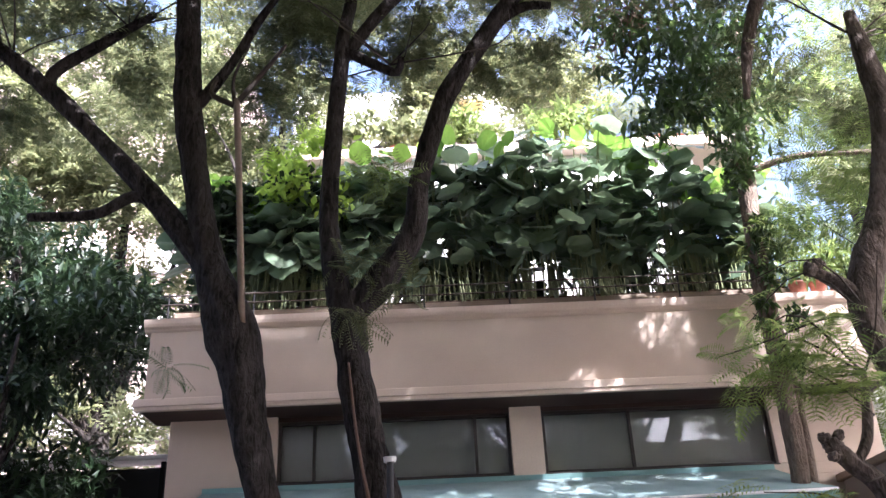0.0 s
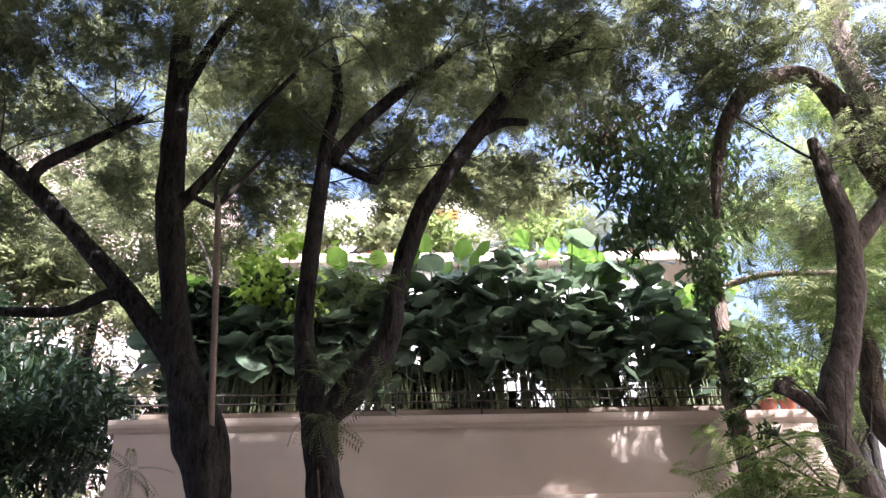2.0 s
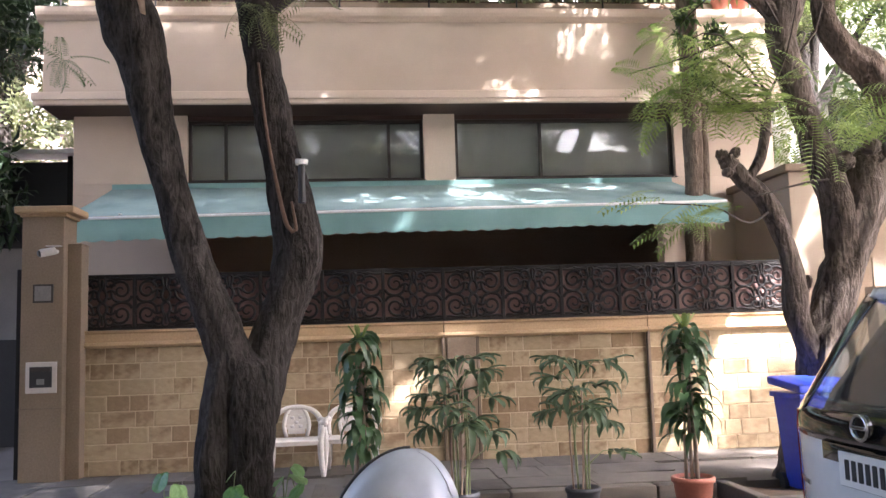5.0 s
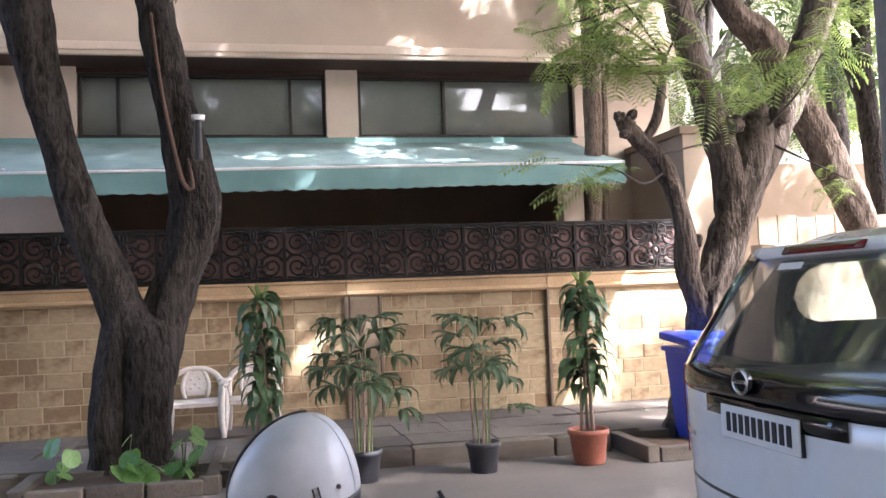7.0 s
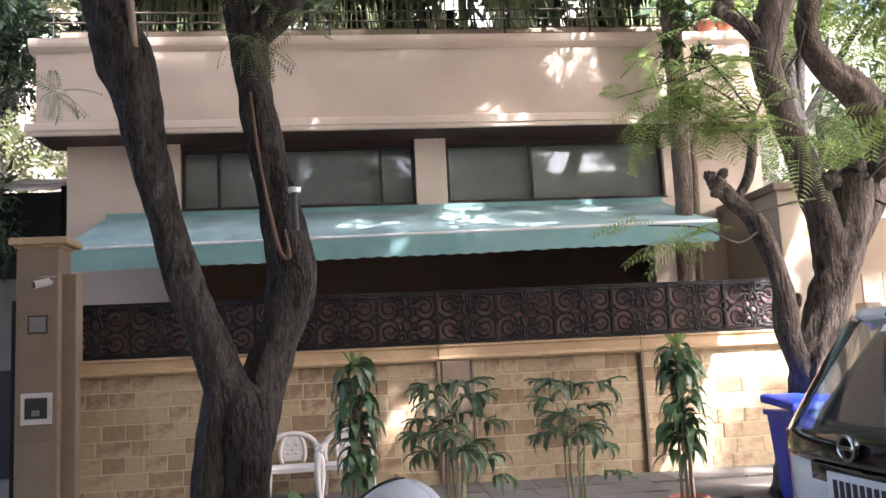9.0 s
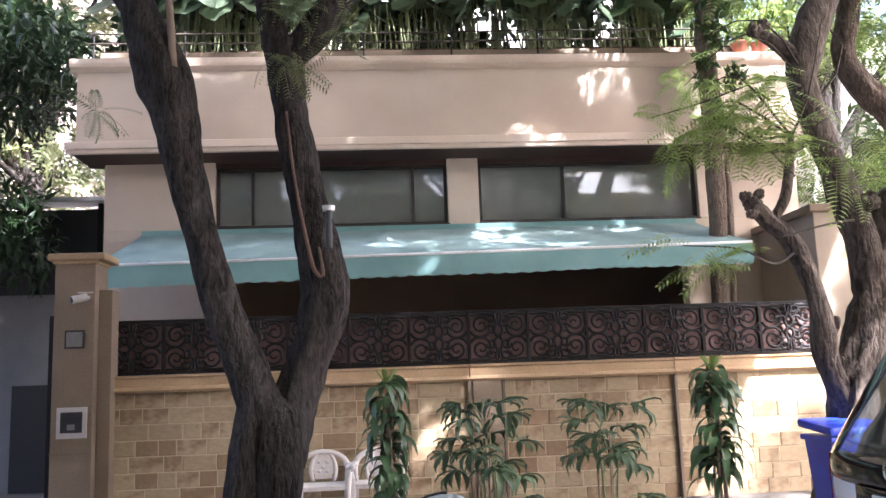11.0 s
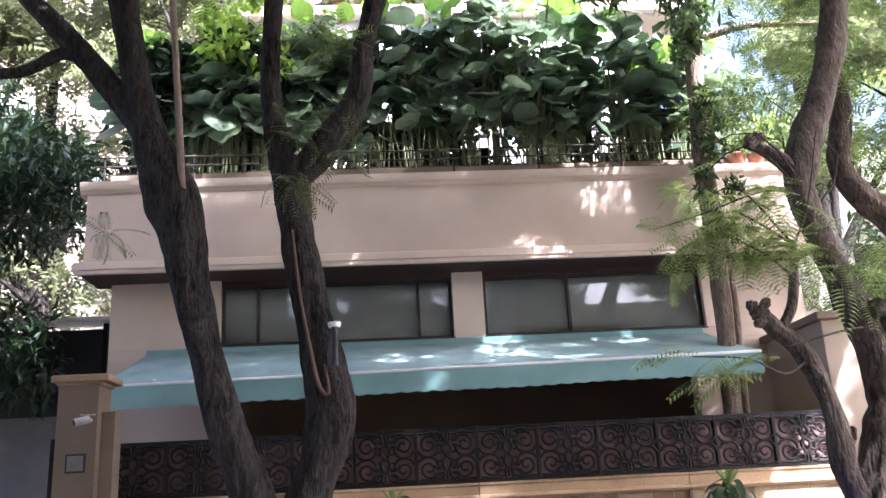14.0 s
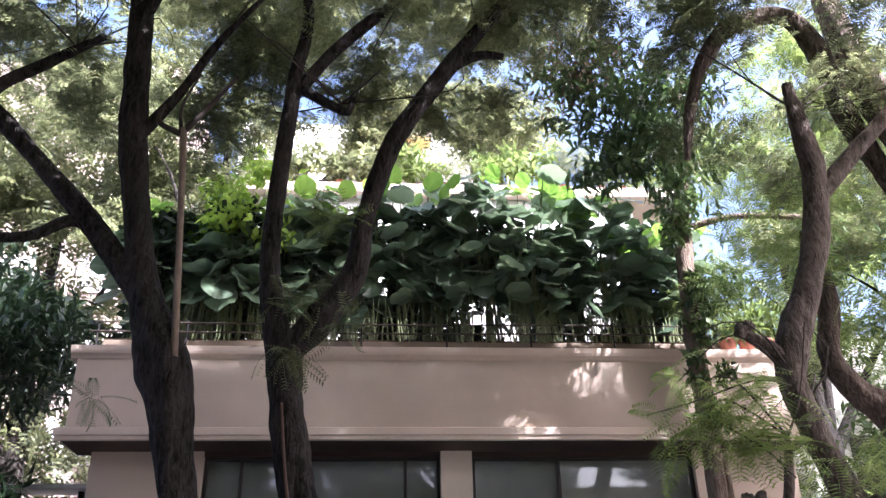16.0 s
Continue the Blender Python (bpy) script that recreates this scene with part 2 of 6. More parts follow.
def pane_glass(name, tint, dust_haze=0.0):
    """Thin tinted pane: see-through with a gloss that grows at a slant, and a pale film for dust and reflected sky
    haze.
    """
    m = bpy.data.materials.new(name)
    m.use_nodes = True
    n, l = m.node_tree.nodes, m.node_tree.links
    clear, gloss, slant, steep, rise, mix, film, dusty = (n.new("ShaderNode" + k) for k in ("BsdfTransparent", "BsdfGlossy", "LayerWeight", "Math", "Math", "MixShader", "BsdfDiffuse", "MixShader"))
    clear.inputs[0].default_value = rgb(tint)
    gloss.inputs["Roughness"].default_value = 0.015
    slant.inputs[0].default_value = 0.5
    steep.operation, rise.operation = "POWER", "MULTIPLY_ADD"
    steep.inputs[1].default_value, rise.inputs[1].default_value, rise.inputs[2].default_value = 4.0, 0.85, 0.06
    film.inputs[0].default_value = (0.5, 0.48, 0.45, 1)
    dusty.inputs[0].default_value = dust_haze
    l.new(slant.outputs["Facing"], steep.inputs[0])
    l.new(steep.outputs[0], rise.inputs[0])
    l.new(clear.outputs[0], dusty.inputs[1])
    l.new(film.outputs[0], dusty.inputs[2])
    l.new(rise.outputs[0], mix.inputs[0])
    l.new(dusty.outputs[0], mix.inputs[1])
    l.new(gloss.outputs[0], mix.inputs[2])
    l.new(mix.outputs[0], n["Material Output"].inputs[0])
    return m


GLASS = glass("window_glass", (0.90, 0.92, 0.90))
CAR_GLASS = glass("car_glass", (0.10, 0.12, 0.12))
CAR_GLASS_CLEAR = pane_glass("tinted_car_glass", (0.84, 0.87, 0.86), 0.05)
CAR_GLASS_SIDE = pane_glass("side_car_glass", (0.93, 0.95, 0.94))
BLACK_GLOSS = surface("gloss_black", (0.006, 0.006, 0.007), (0.012, 0.012, 0.014), 0.12, grain=20, bump=0, coat=0.6)
SEAT_GREY = surface("seat_fabric", (0.05, 0.048, 0.046), (0.09, 0.087, 0.084), 0.9, grain=90, bump=0.2)


# ---- mesh helpers ----
def mesh(name, verts, faces, material, smooth=False):
    me = bpy.data.meshes.new(name)
    me.from_pydata([tuple(map(float, v)) for v in verts], [], [tuple(map(int, f)) for f in faces])
    me.materials.append(material)
    if smooth:
        me.polygons.foreach_set("use_smooth", [True] * len(me.polygons))
    me.update()
    return me


def bm_mesh(name, bm, material, smooth=False):
    me = bpy.data.meshes.new(name)
    bmesh.ops.recalc_face_normals(bm, faces=bm.faces[:])
    bm.to_mesh(me)
    bm.free()
    me.materials.append(material)
    if smooth:
        me.polygons.foreach_set("use_smooth", [True] * len(me.polygons))
    return me


def box(bm, x0, x1, y0, y1, z0, z1, bevel=0.0):
    r = bmesh.ops.create_cube(bm, size=1.0, matrix=Matrix.Translation(((x0 + x1) / 2, (y0 + y1) / 2, (z0 + z1) / 2)) @ Matrix.Diagonal((x1 - x0, y1 - y0, z1 - z0, 1)))
    if bevel:
        es = list({e for v in r["verts"] for e in v.link_edges})
        bmesh.ops.bevel(bm, geom=es, offset=bevel, segments=2, affect="EDGES", profile=0.6)
    return bm


def block(*dims, bevel=0.0):
    return box(bmesh.new(), *dims, bevel=bevel)


def cone(bm, r0, r1, h, z0=0.0, segs=24, m=Matrix()):
    bmesh.ops.create_cone(bm, cap_ends=True, segments=segs, radius1=r0, radius2=r1, depth=h, matrix=m @ Matrix.Translation((0, 0, z0 + h / 2)))
    return bm


def thing(name, at, label, category, group="", kind="", rz=0.0):
    ob = new(name)
    ob.empty_display_size = 0.2
    ob.matrix_basis = pose(*at, 0, 0, rz)
    return tagged(ob, label, category, group, kind)


def part(name, data, material, parent, label="", world=True, smooth=False):
    """One mesh under a thing or part. world: its vertices are in world places, the thing's base being unturned."""
    if isinstance(data, bmesh.types.BMesh):
        data = bm_mesh(name, data, material, smooth)
    ob = new(name, data)
    ob.parent = parent
    if world and parent.type == "EMPTY":
        ob.matrix_parent_inverse = Matrix.Translation(-parent.matrix_basis.translation)
    return tagged(ob, label)


def solid(name, bm, material, label="", category="", kind="structure", smooth=False, group=""):
    return tagged(new(name, bm_mesh(name, bm, material, smooth)), label, category, group, kind)


def spline(points, step=0.08):
    """A smooth run of (x, y, z, r) through the given ones."""
    p = np.array(points, float)
    p = np.vstack([2 * p[0] - p[1], p, 2 * p[-1] - p[-2]])
    out = []
    for i in range(1, len(p) - 2):
        n = max(2, int(np.linalg.norm(p[i + 1, :3] - p[i, :3]) / step))
        for t in np.arange(n) / n:
            a, b, c, d = p[i - 1], p[i], p[i + 1], p[i + 2]
            out.append(0.5 * (2 * b + (c - a) * t + (2 * a - 5 * b + 4 * c - d) * t * t + (3 * b - a - 3 * c + d) * t**3))
    out.append(p[-2])
    return np.array(out)


def tube(points, segs=10, step=0.08, rough=0.0, ridge=0.0, caps=True, seed=0.0):
    """Vertices and faces of a tapered limb along (x, y, z, r)."""
    s = spline(points, step) if step else np.array(points, float)
    ways = np.gradient(s[:, :3], axis=0)
    verts, faces = [], []
    side = None
    for k, (p, w) in enumerate(zip(s, ways)):
        w = Vector(w).normalized()
        side = w.orthogonal().normalized() if side is None else (side - w * side.dot(w)).normalized()
        up = w.cross(side)
        for j in range(segs):
            a = 2 * math.pi * j / segs
            v = side * math.cos(a) + up * math.sin(a)
            r = max(p[3], 0.001)
            if rough:
                q = Vector(p[:3]) + v * r
                r *= 1 + rough * noise.noise(q * 2.2 + Vector((seed, 0, 0))) + 0.5 * rough * noise.noise(q * 7)
                r *= 1 + ridge * noise.noise(Vector((math.cos(a) * 3.2, math.sin(a) * 3.2, q.z * 1.1 + seed)))
            verts.append(Vector(p[:3]) + v * r)
        if k:
            b = (k - 1) * segs
            faces += [(b + j, b + (j + 1) % segs, b + segs + (j + 1) % segs, b + segs + j) for j in range(segs)]
    if caps:
        n = len(verts) - segs
        faces += [tuple(range(segs))[::-1], tuple(range(n, n + segs))]
    return verts, faces


def joined(pieces):
    verts, faces = [], []
    for v, f in pieces:
        n = len(verts)
        verts += list(v)
        faces += [tuple(i + n for i in q) for q in f]
    return verts, faces


RNG = np.random.default_rng(7)


def turns(n, tilt=0.6, flat=False):
    """n random turns: any heading, leaning up to tilt radians."""
    yaw, pitch, roll = RNG.uniform(0, 2 * np.pi, n), RNG.normal(0, tilt, n), RNG.normal(0, tilt * 0.7, n)
    cy, sy, cp, sp, cr, sr = np.cos(yaw), np.sin(yaw), np.cos(pitch), np.sin(pitch), np.cos(roll), np.sin(roll)
    z, o = np.zeros(n), np.ones(n)
    a = np.stack([np.stack([cy, -sy, z], -1), np.stack([sy, cy, z], -1), np.stack([z, z, o], -1)], 1)
    b = np.stack([np.stack([o, z, z], -1), np.stack([z, cp, -sp], -1), np.stack([z, sp, cp], -1)], 1)
    c = np.stack([np.stack([cr, z, sr], -1), np.stack([z, o, z], -1), np.stack([-sr, z, cr], -1)], 1)
    return a @ b @ c


def scatter(template, places, sizes, rots):
    """Copies of a template (vertices, quads) joined into one run of arrays."""
    v, f = np.array(template[0], float), np.array(template[1], int)
    n = len(places)
    allv = np.einsum("nij,kj->nki", rots, v) * np.asarray(sizes)[:, None, None] + np.asarray(places)[:, None]
    allf = f[None] + (np.arange(n) * len(v))[:, None, None]
    return allv.reshape(-1, 3), allf.reshape(-1, f.shape[1])


def fast_mesh(name, verts, faces, material):
    me = bpy.data.meshes.new(name)
    k = faces.shape[1]
    me.vertices.add(len(verts))
    me.vertices.foreach_set("co", np.ascontiguousarray(verts, np.float32).ravel())
    me.loops.add(faces.size)
    me.loops.foreach_set("vertex_index", np.ascontiguousarray(faces, np.int32).ravel())
    me.polygons.add(len(faces))
    me.polygons.foreach_set("loop_start", np.arange(0, faces.size, k, dtype=np.int32))
    me.materials.append(material)
    me.update(calc_edges=True)
    me.validate()
    return me


def frond(pairs=8, length=1.0, pinna=0.34, width=0.075, droop=0.25):
    """A feathery compound leaf along +y: narrow leaflets in pairs on a thin stalk."""
    v, f = [(-0.008, 0, 0), (0.008, 0, 0), (0.005, length, -droop), (-0.005, length, -droop)], [(0, 1, 2, 3)]
    for i in range(pairs):
        t = 0.12 + 0.86 * i / (pairs - 1)
        y, z = t * length, -droop * t * t
        reach = pinna * (0.55 + 0.45 * math.sin(math.pi * min(1, 0.2 + t * 0.85)))
        for s in (-1, 1):
            n = len(v)
            v += [(0, y, z), (s * reach * 0.5, y + reach * 0.10 + width / 2, z + 0.01), (s * reach, y + reach * 0.35, z - 0.07), (s * reach * 0.5, y + reach * 0.25 - width / 2, z + 0.01)]
            f.append((n, n + 1, n + 2, n + 3))
    return v, f


def leaflet(width=0.4, fold=0.08, droop=0.2):
    """One simple pointed leaf along +y, folded at its rib."""
    return ([(0, 0, 0), (width / 2, 0.4, fold), (0, 0.45, 0), (-width / 2, 0.4, fold), (0, 1, -droop)], [(0, 1, 4, 2), (0, 2, 4, 3)])


def in_clumps(centres, radii, n, per=14, spread=0.30):
    """n places in sprays of a few leaves each, the sprays thick toward the middle of a set of clumps."""
    c, r = np.array(centres, float), np.array(radii, float)
    m = max(1, n // per)
    pick = RNG.choice(len(c), m, p=r**2 / (r**2).sum())
    d = RNG.normal(0, 1, (m, 3))
    d /= np.linalg.norm(d, axis=1)[:, None]
    mid = c[pick] + d * (r[pick] * RNG.uniform(0.25, 1.0, m) ** 0.6)[:, None] * (1, 1, 0.6)
    own = RNG.integers(0, m, n)
    reach = np.minimum(spread, 0.6 * r[pick])[own]
    return mid[own] + RNG.normal(0, 0.5, (n, 3)) * reach[:, None] * (1, 1, 0.55)


# ---- ground ----
def ground_sheet():
    bm = bmesh.new()
    bmesh.ops.create_grid(bm, x_segments=2, y_segments=2, size=400, matrix=Matrix.Translation((0, 0, -0.02)))
    return solid("ground", bm, ASPHALT, "grey-brown dusty asphalt ground reaching away", "ground")


def road_sheet():
    bm = bmesh.new()
    bmesh.ops.create_grid(bm, x_segments=160, y_segments=40, size=1, matrix=Matrix.Translation((0, 3.85, 0)) @ Matrix.Diagonal((24, 4.0, 1, 1)))
    for v in bm.verts:
        v.co.z = 0.012 * noise.noise(v.co * 0.7) + 0.006 * noise.noise(v.co * 3)
    return solid("road", bm, ASPHALT, "worn dusty grey asphalt lane", "road", smooth=True)


ground_sheet()
road_sheet()
KERB_Y, WALL_Y, FACE_Y = 7.72, 9.9, 12.4
pavement = solid("pavement", block(-24, 24, KERB_Y + 0.17, WALL_Y + 0.05, -0.01, 0.135), PAVE, "raised pavement of uneven grey stone flags", "pavement")
near_walk = solid("near_pavement", block(-24, 24, -3.5, 0.75, -0.01, 0.13, bevel=0.02), PAVE, "grey stone pavement on the near side of the lane", "pavement")

# ---- boundary wall ----
wall = solid("boundary_wall", block(-4.15, 4.2, WALL_Y + 0.02, WALL_Y + 0.26, 0.0, 1.56), MORTAR, "low boundary wall of tan sandstone blocks", "wall")
for x0, x1 in ((-4.15, -0.005), (0.005, 2.395), (2.405, 4.2)):
    bm = bmesh.new()
    prof = [(0.0, 1.545), (-0.035, 1.55), (-0.055, 1.575), (-0.035, 1.60), (-0.01, 1.61), (-0.01, 1.70), (-0.03, 1.715), (-0.03, 1.738), (0.28, 1.745), (0.28, 1.545)]
    rings = []
    for x in np.linspace(x0, x1, max(3, int((x1 - x0) / 0.25))):
        wob = 0.004 * noise.noise(Vector((x * 2, 0, 3)))
        rings.append([bm.verts.new((x, WALL_Y + y + wob, z + wob)) for y, z in prof])
    for a, b in zip(rings, rings[1:]):
        for i in range(len(prof)):
            bm.faces.new((a[i], a[(i + 1) % len(prof)], b[(i + 1) % len(prof)], b[i]))
    bm.faces.new(rings[0])
    bm.faces.new(rings[-1][::-1])
    part("coping", bm, COPING, wall, "moulded tan stone coping")
for x0, x1 in ((0.03, 0.36),):
    part("pilaster", block(x0, x1, WALL_Y - 0.03, WALL_Y + 0.03, 0.12, 1.55, bevel=0.006), PIER, wall, "plain tan stone strip")
for x in (-0.01, 0.385, 2.40):
    part("drain_pipe", block(x - 0.018, x + 0.018, WALL_Y - 0.035, WALL_Y + 0.02, 0.12, 1.60, bevel=0.006), DARK_WALL, wall, "thin dark joint strip")

# ---- gate pier ----
pier = thing("gate_pier", (-4.34, 9.8, 0), "tan stone gate pier with a flat cap beside the gateway", "pier", kind="structure")
part("shaft", block(-4.57, -4.13, 9.62, 10.05, 0.0, 3.02, bevel=0.012), PIER, pier)
part("return", block(-4.13, -3.98, 9.74, 9.99, 0.0, 2.70, bevel=0.01), PIER, pier)
part("cap", block(-4.64, -4.02, 9.56, 10.11, 3.02, 3.10, bevel=0.02), COPING, pier)
part("cap_neck", block(-4.59, -4.10, 9.60, 10.06, 2.985, 3.021, bevel=0.012), COPING, pier)
part("joint", block(-4.575, -4.125, 9.615, 9.64, 0.92, 0.932), DARK_WALL, pier)
plaque = thing("wall_plaque", (-4.34, 9.6, 2.1), "small square grey metal plaque in a dark frame", "plaque")
part("frame", block(-4.44, -4.23, 9.600, 9.619, 2.05, 2.25, bevel=0.004), FRAME, plaque)
part("face", block(-4.42, -4.25, 9.594, 9.600, 2.07, 2.23), CONCRETE, plaque)
intercom = thing("intercom_panel", (-4.34, 9.6, 1.26), "white framed intercom panel with a dark screen", "intercom")
part("frame", block(-4.50, -4.18, 9.597, 9.619, 1.09, 1.42, bevel=0.006), PLASTIC_WHITE, intercom)
part("screen", block(-4.455, -4.225, 9.585, 9.597, 1.15, 1.37, bevel=0.004), BLACK, intercom)
part("visor", block(-4.445, -4.235, 9.572, 9.585, 1.32, 1.36, bevel=0.003), FRAME, intercom)
part("button", block(-4.38, -4.30, 9.578, 9.585, 1.18, 1.24, bevel=0.003), CONCRETE, intercom)
cctv = thing("security_camera", (-4.25, 9.5, 2.55), "small white tubular security camera on the gate pier", "camera")
bm = bmesh.new()
cone(bm, 0.042, 0.042, 0.16, 0, 16, pose(-4.18, 9.50, 2.60, 0, -104, 35))
part("housing", bm, PLASTIC_WHITE, cctv)
part("lens", cone(bmesh.new(), 0.036, 0.03, 0.02, 0.16, 16, pose(-4.18, 9.50, 2.60, 0, -104, 35)), BLACK, cctv)
part("bracket", cone(bmesh.new(), 0.016, 0.02, 0.13, 0, 10, pose(-4.18, 9.51, 2.60, -90, 0, 10)), PLASTIC_WHITE, cctv)
part("shield", block(-4.27, -4.12, 9.46, 9.53, 2.645, 2.652), PLASTIC_WHITE, cctv)


# ---- iron railing ----
def spiral(cx, cz, r0, a0, turn, n=22):
    """Points of a scroll that winds in from radius r0."""
    out = []
    for i in range(n):
        t = i / (n - 1)
        r, a = r0 * (1 - 0.82 * t), a0 + turn * t
        out.append((cx + r * math.cos(a), 0.0, cz + r * math.sin(a), 0.020 * (1 - 0.40 * t)))
    return out


def scroll_panel(w=0.70, h=0.60):
    """Mirrored C-scrolls round a centre knot, filling one panel."""
    runs = []
    for sx in (-1, 1):
        for sz in (-1, 1):
            for cx, cz, r, a0, turn in ((0.205, 0.135, 0.112, 2.9, -8.8), (0.075, 0.205, 0.062, -0.4, 7.0), (0.085, 0.075, 0.068, 0.2, 6.6)):
                runs.append([(sx * x, y, sz * z, q * 0.88) for x, y, z, q in spiral(cx, cz, r, a0, turn)])
            runs.append([(sx * x, 0, sz * z, 0.017) for x, z in ((0.095, 0.14), (0.12, 0.04), (0.20, 0.0), (0.29, 0.02), (0.325, 0.07))])
            runs.append([(sx * x, 0, sz * z, 0.016) for x, z in ((0.0, 0.0), (0.05, 0.05), (0.04, 0.12), (0.0, 0.16), (0.0, 0.26))])
            runs.append([(sx * x, 0, sz * z, r) for x, z, r in ((0.085, 0.278, 0.006), (0.14, 0.262, 0.018), (0.185, 0.275, 0.014), (0.215, 0.285, 0.005))])
            runs.append([(sx * x, 0, sz * z, r) for x, z, r in ((0.02, 0.0, 0.014), (0.052, 0.07, 0.020), (0.022, 0.16, 0.016), (0.045, 0.24, 0.018), (0.02, 0.28, 0.008))])
            runs.append([(sx * x, 0, sz * z, 0.014) for x, z in ((0.325, 0.26), (0.27, 0.255), (0.20, 0.262), (0.13, 0.245))])
    return joined([tube(r, 6, 0 if len(r) > 10 else 0.03, caps=False) for r in runs])


sv, sf = scroll_panel()
SCROLL = mesh("scrollwork", sv, sf, IRON, True)
railing = thing("iron_railing", (0.02, 10.02, 1.745), "black cast-iron scroll railing on the boundary wall", "railing", kind="structure")
for z0, z1, n in ((2.325, 2.37, "top_rail"), (1.745, 1.785, "bottom_rail")):
    part(n, block(-4.18, 4.22, 9.995, 10.045, z0, z1, bevel=0.005), IRON, railing)
SHEET_ME = bm_mesh("backing_sheet", block(-0.33, 0.33, 0.018, 0.024, -0.27, 0.27), SHEET)
POST_ME = bm_mesh("post", block(-0.02, 0.02, -0.03, 0.03, -0.30, 0.31, bevel=0.006), IRON)
for k in range(-6, 7):
    x = 0.02 + 0.70 * k
    o = part("post", POST_ME, IRON, railing, world=False)
    o.location = (x - 0.02, 0, 0.31)
    if k < 6:
        s = part("scroll_panel", SCROLL, IRON, railing, world=False)
        s.location = (x + 0.33, -0.026, 0.31)
        b = part("backing_sheet", SHEET_ME, SHEET, railing, "dark brown sheet behind the scrolls", world=False)
        b.location = (x + 0.33, 0, 0.31)

# ---- house ----
HX0, HX1 = -4.94, 5.35
house = thing("house", (0, 14, 0), "cream plastered two-storey house with a planted roof terrace", "house", kind="structure")
# lower walls round the dark porch
part("wall", block(HX0, -3.25, FACE_Y, FACE_Y + 0.25, 0, 3.70), PLASTER, house)
part("wall", block(3.55, HX1, FACE_Y, FACE_Y + 0.25, 0, 3.70), PLASTER, house)
part("wall", block(HX0, HX1, FACE_Y, FACE_Y + 0.25, 3.702, 3.86), PLASTER, house)
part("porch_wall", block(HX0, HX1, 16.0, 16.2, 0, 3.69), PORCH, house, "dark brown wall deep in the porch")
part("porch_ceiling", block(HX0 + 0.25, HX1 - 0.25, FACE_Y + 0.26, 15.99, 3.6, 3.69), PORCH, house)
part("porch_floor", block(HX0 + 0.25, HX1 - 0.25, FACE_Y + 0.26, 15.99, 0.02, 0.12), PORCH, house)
part("side_wall", block(HX0, HX0 + 0.25, FACE_Y + 0.255, 19.0, 0, 5.98), PLASTER, house)
part("side_wall", block(HX1 - 0.25, HX1, FACE_Y + 0.255, 19.0, 0, 5.98), PLASTER, house)
# upper band between the window openings
part("wall", block(HX0, -3.37, FACE_Y, FACE_Y + 0.25, 3.862, 4.93), PLASTER, house)
part("column", block(0.02, 0.48, FACE_Y - 0.02, FACE_Y + 0.25, 3.70, 4.93, bevel=0.008), PLASTER_TRIM, house)
part("column", block(-3.58, -3.37, FACE_Y - 0.02, FACE_Y, 3.862, 4.93), PLASTER_TRIM, house)
part("wall", block(3.80, HX1, FACE_Y, FACE_Y + 0.25, 3.862, 4.93), PLASTER, house)
part("column", block(3.80, 3.98, FACE_Y - 0.02, FACE_Y, 3.862, 4.93), PLASTER_TRIM, house)
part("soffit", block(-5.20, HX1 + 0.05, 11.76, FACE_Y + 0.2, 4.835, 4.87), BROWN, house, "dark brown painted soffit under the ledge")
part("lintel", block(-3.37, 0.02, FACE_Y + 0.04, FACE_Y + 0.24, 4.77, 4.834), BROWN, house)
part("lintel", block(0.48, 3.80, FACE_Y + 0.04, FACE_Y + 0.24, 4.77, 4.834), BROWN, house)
# ledge, parapet and its moulded top
part("ledge", block(-5.27, HX1 + 0.1, 11.66, FACE_Y + 0.1, 4.872, 4.985, bevel=0.012), PLASTER_TRIM, house, "pale projecting ledge")
part("ledge_drip", block(-5.25, HX1 + 0.08, 11.68, 11.76, 4.815, 4.871, bevel=0.008), PLASTER_TRIM, house)


def parapet():
    bm = bmesh.new()
    nx, nz = 90, 12
    grid = [[bm.verts.new((-5.18 + (HX1 + 0.05 + 5.18) * i / nx, 11.85 + 0.006 * noise.noise(Vector((i * 0.13, j * 0.3, 1))), 4.986 + 1.08 * j / nz)) for j in range(nz + 1)] for i in range(nx + 1)]
    for i in range(nx):
        for j in range(nz):
            bm.faces.new((grid[i][j], grid[i + 1][j], grid[i + 1][j + 1], grid[i][j + 1]))
    box(bm, -5.18, HX1 + 0.05, 11.87, 12.02, 4.986, 6.06)
    return bm


part("parapet", parapet(), PLASTER, house, "stained cream plaster parapet", smooth=False)
bm = bmesh.new()
prof = [(11.88, 6.03), (11.84, 6.035), (11.825, 6.07), (11.79, 6.10), (11.775, 6.14), (11.765, 6.21), (12.06, 6.215), (12.06, 6.03)]
rings = [[bm.verts.new((x, y, z)) for y, z in prof] for x in (-5.27, 0, HX1 + 0.1)]
for a, b in zip(rings, rings[1:]):
    for i in range(len(prof)):
        bm.faces.new((a[i], a[(i + 1) % len(prof)], b[(i + 1) % len(prof)], b[i]))
bm.faces.new(rings[0])
bm.faces.new(rings[-1][::-1])
part("parapet_cap", bm, PLASTER_TRIM, house, "moulded cream parapet top")
part("parapet_side", block(-5.18, -5.03, 12.021, 18.9, 4.986, 6.1), PLASTER, house)
part("roof_deck", block(-5.03, HX1, 12.03, 19, 5.70, 5.85), CONCRETE, house)
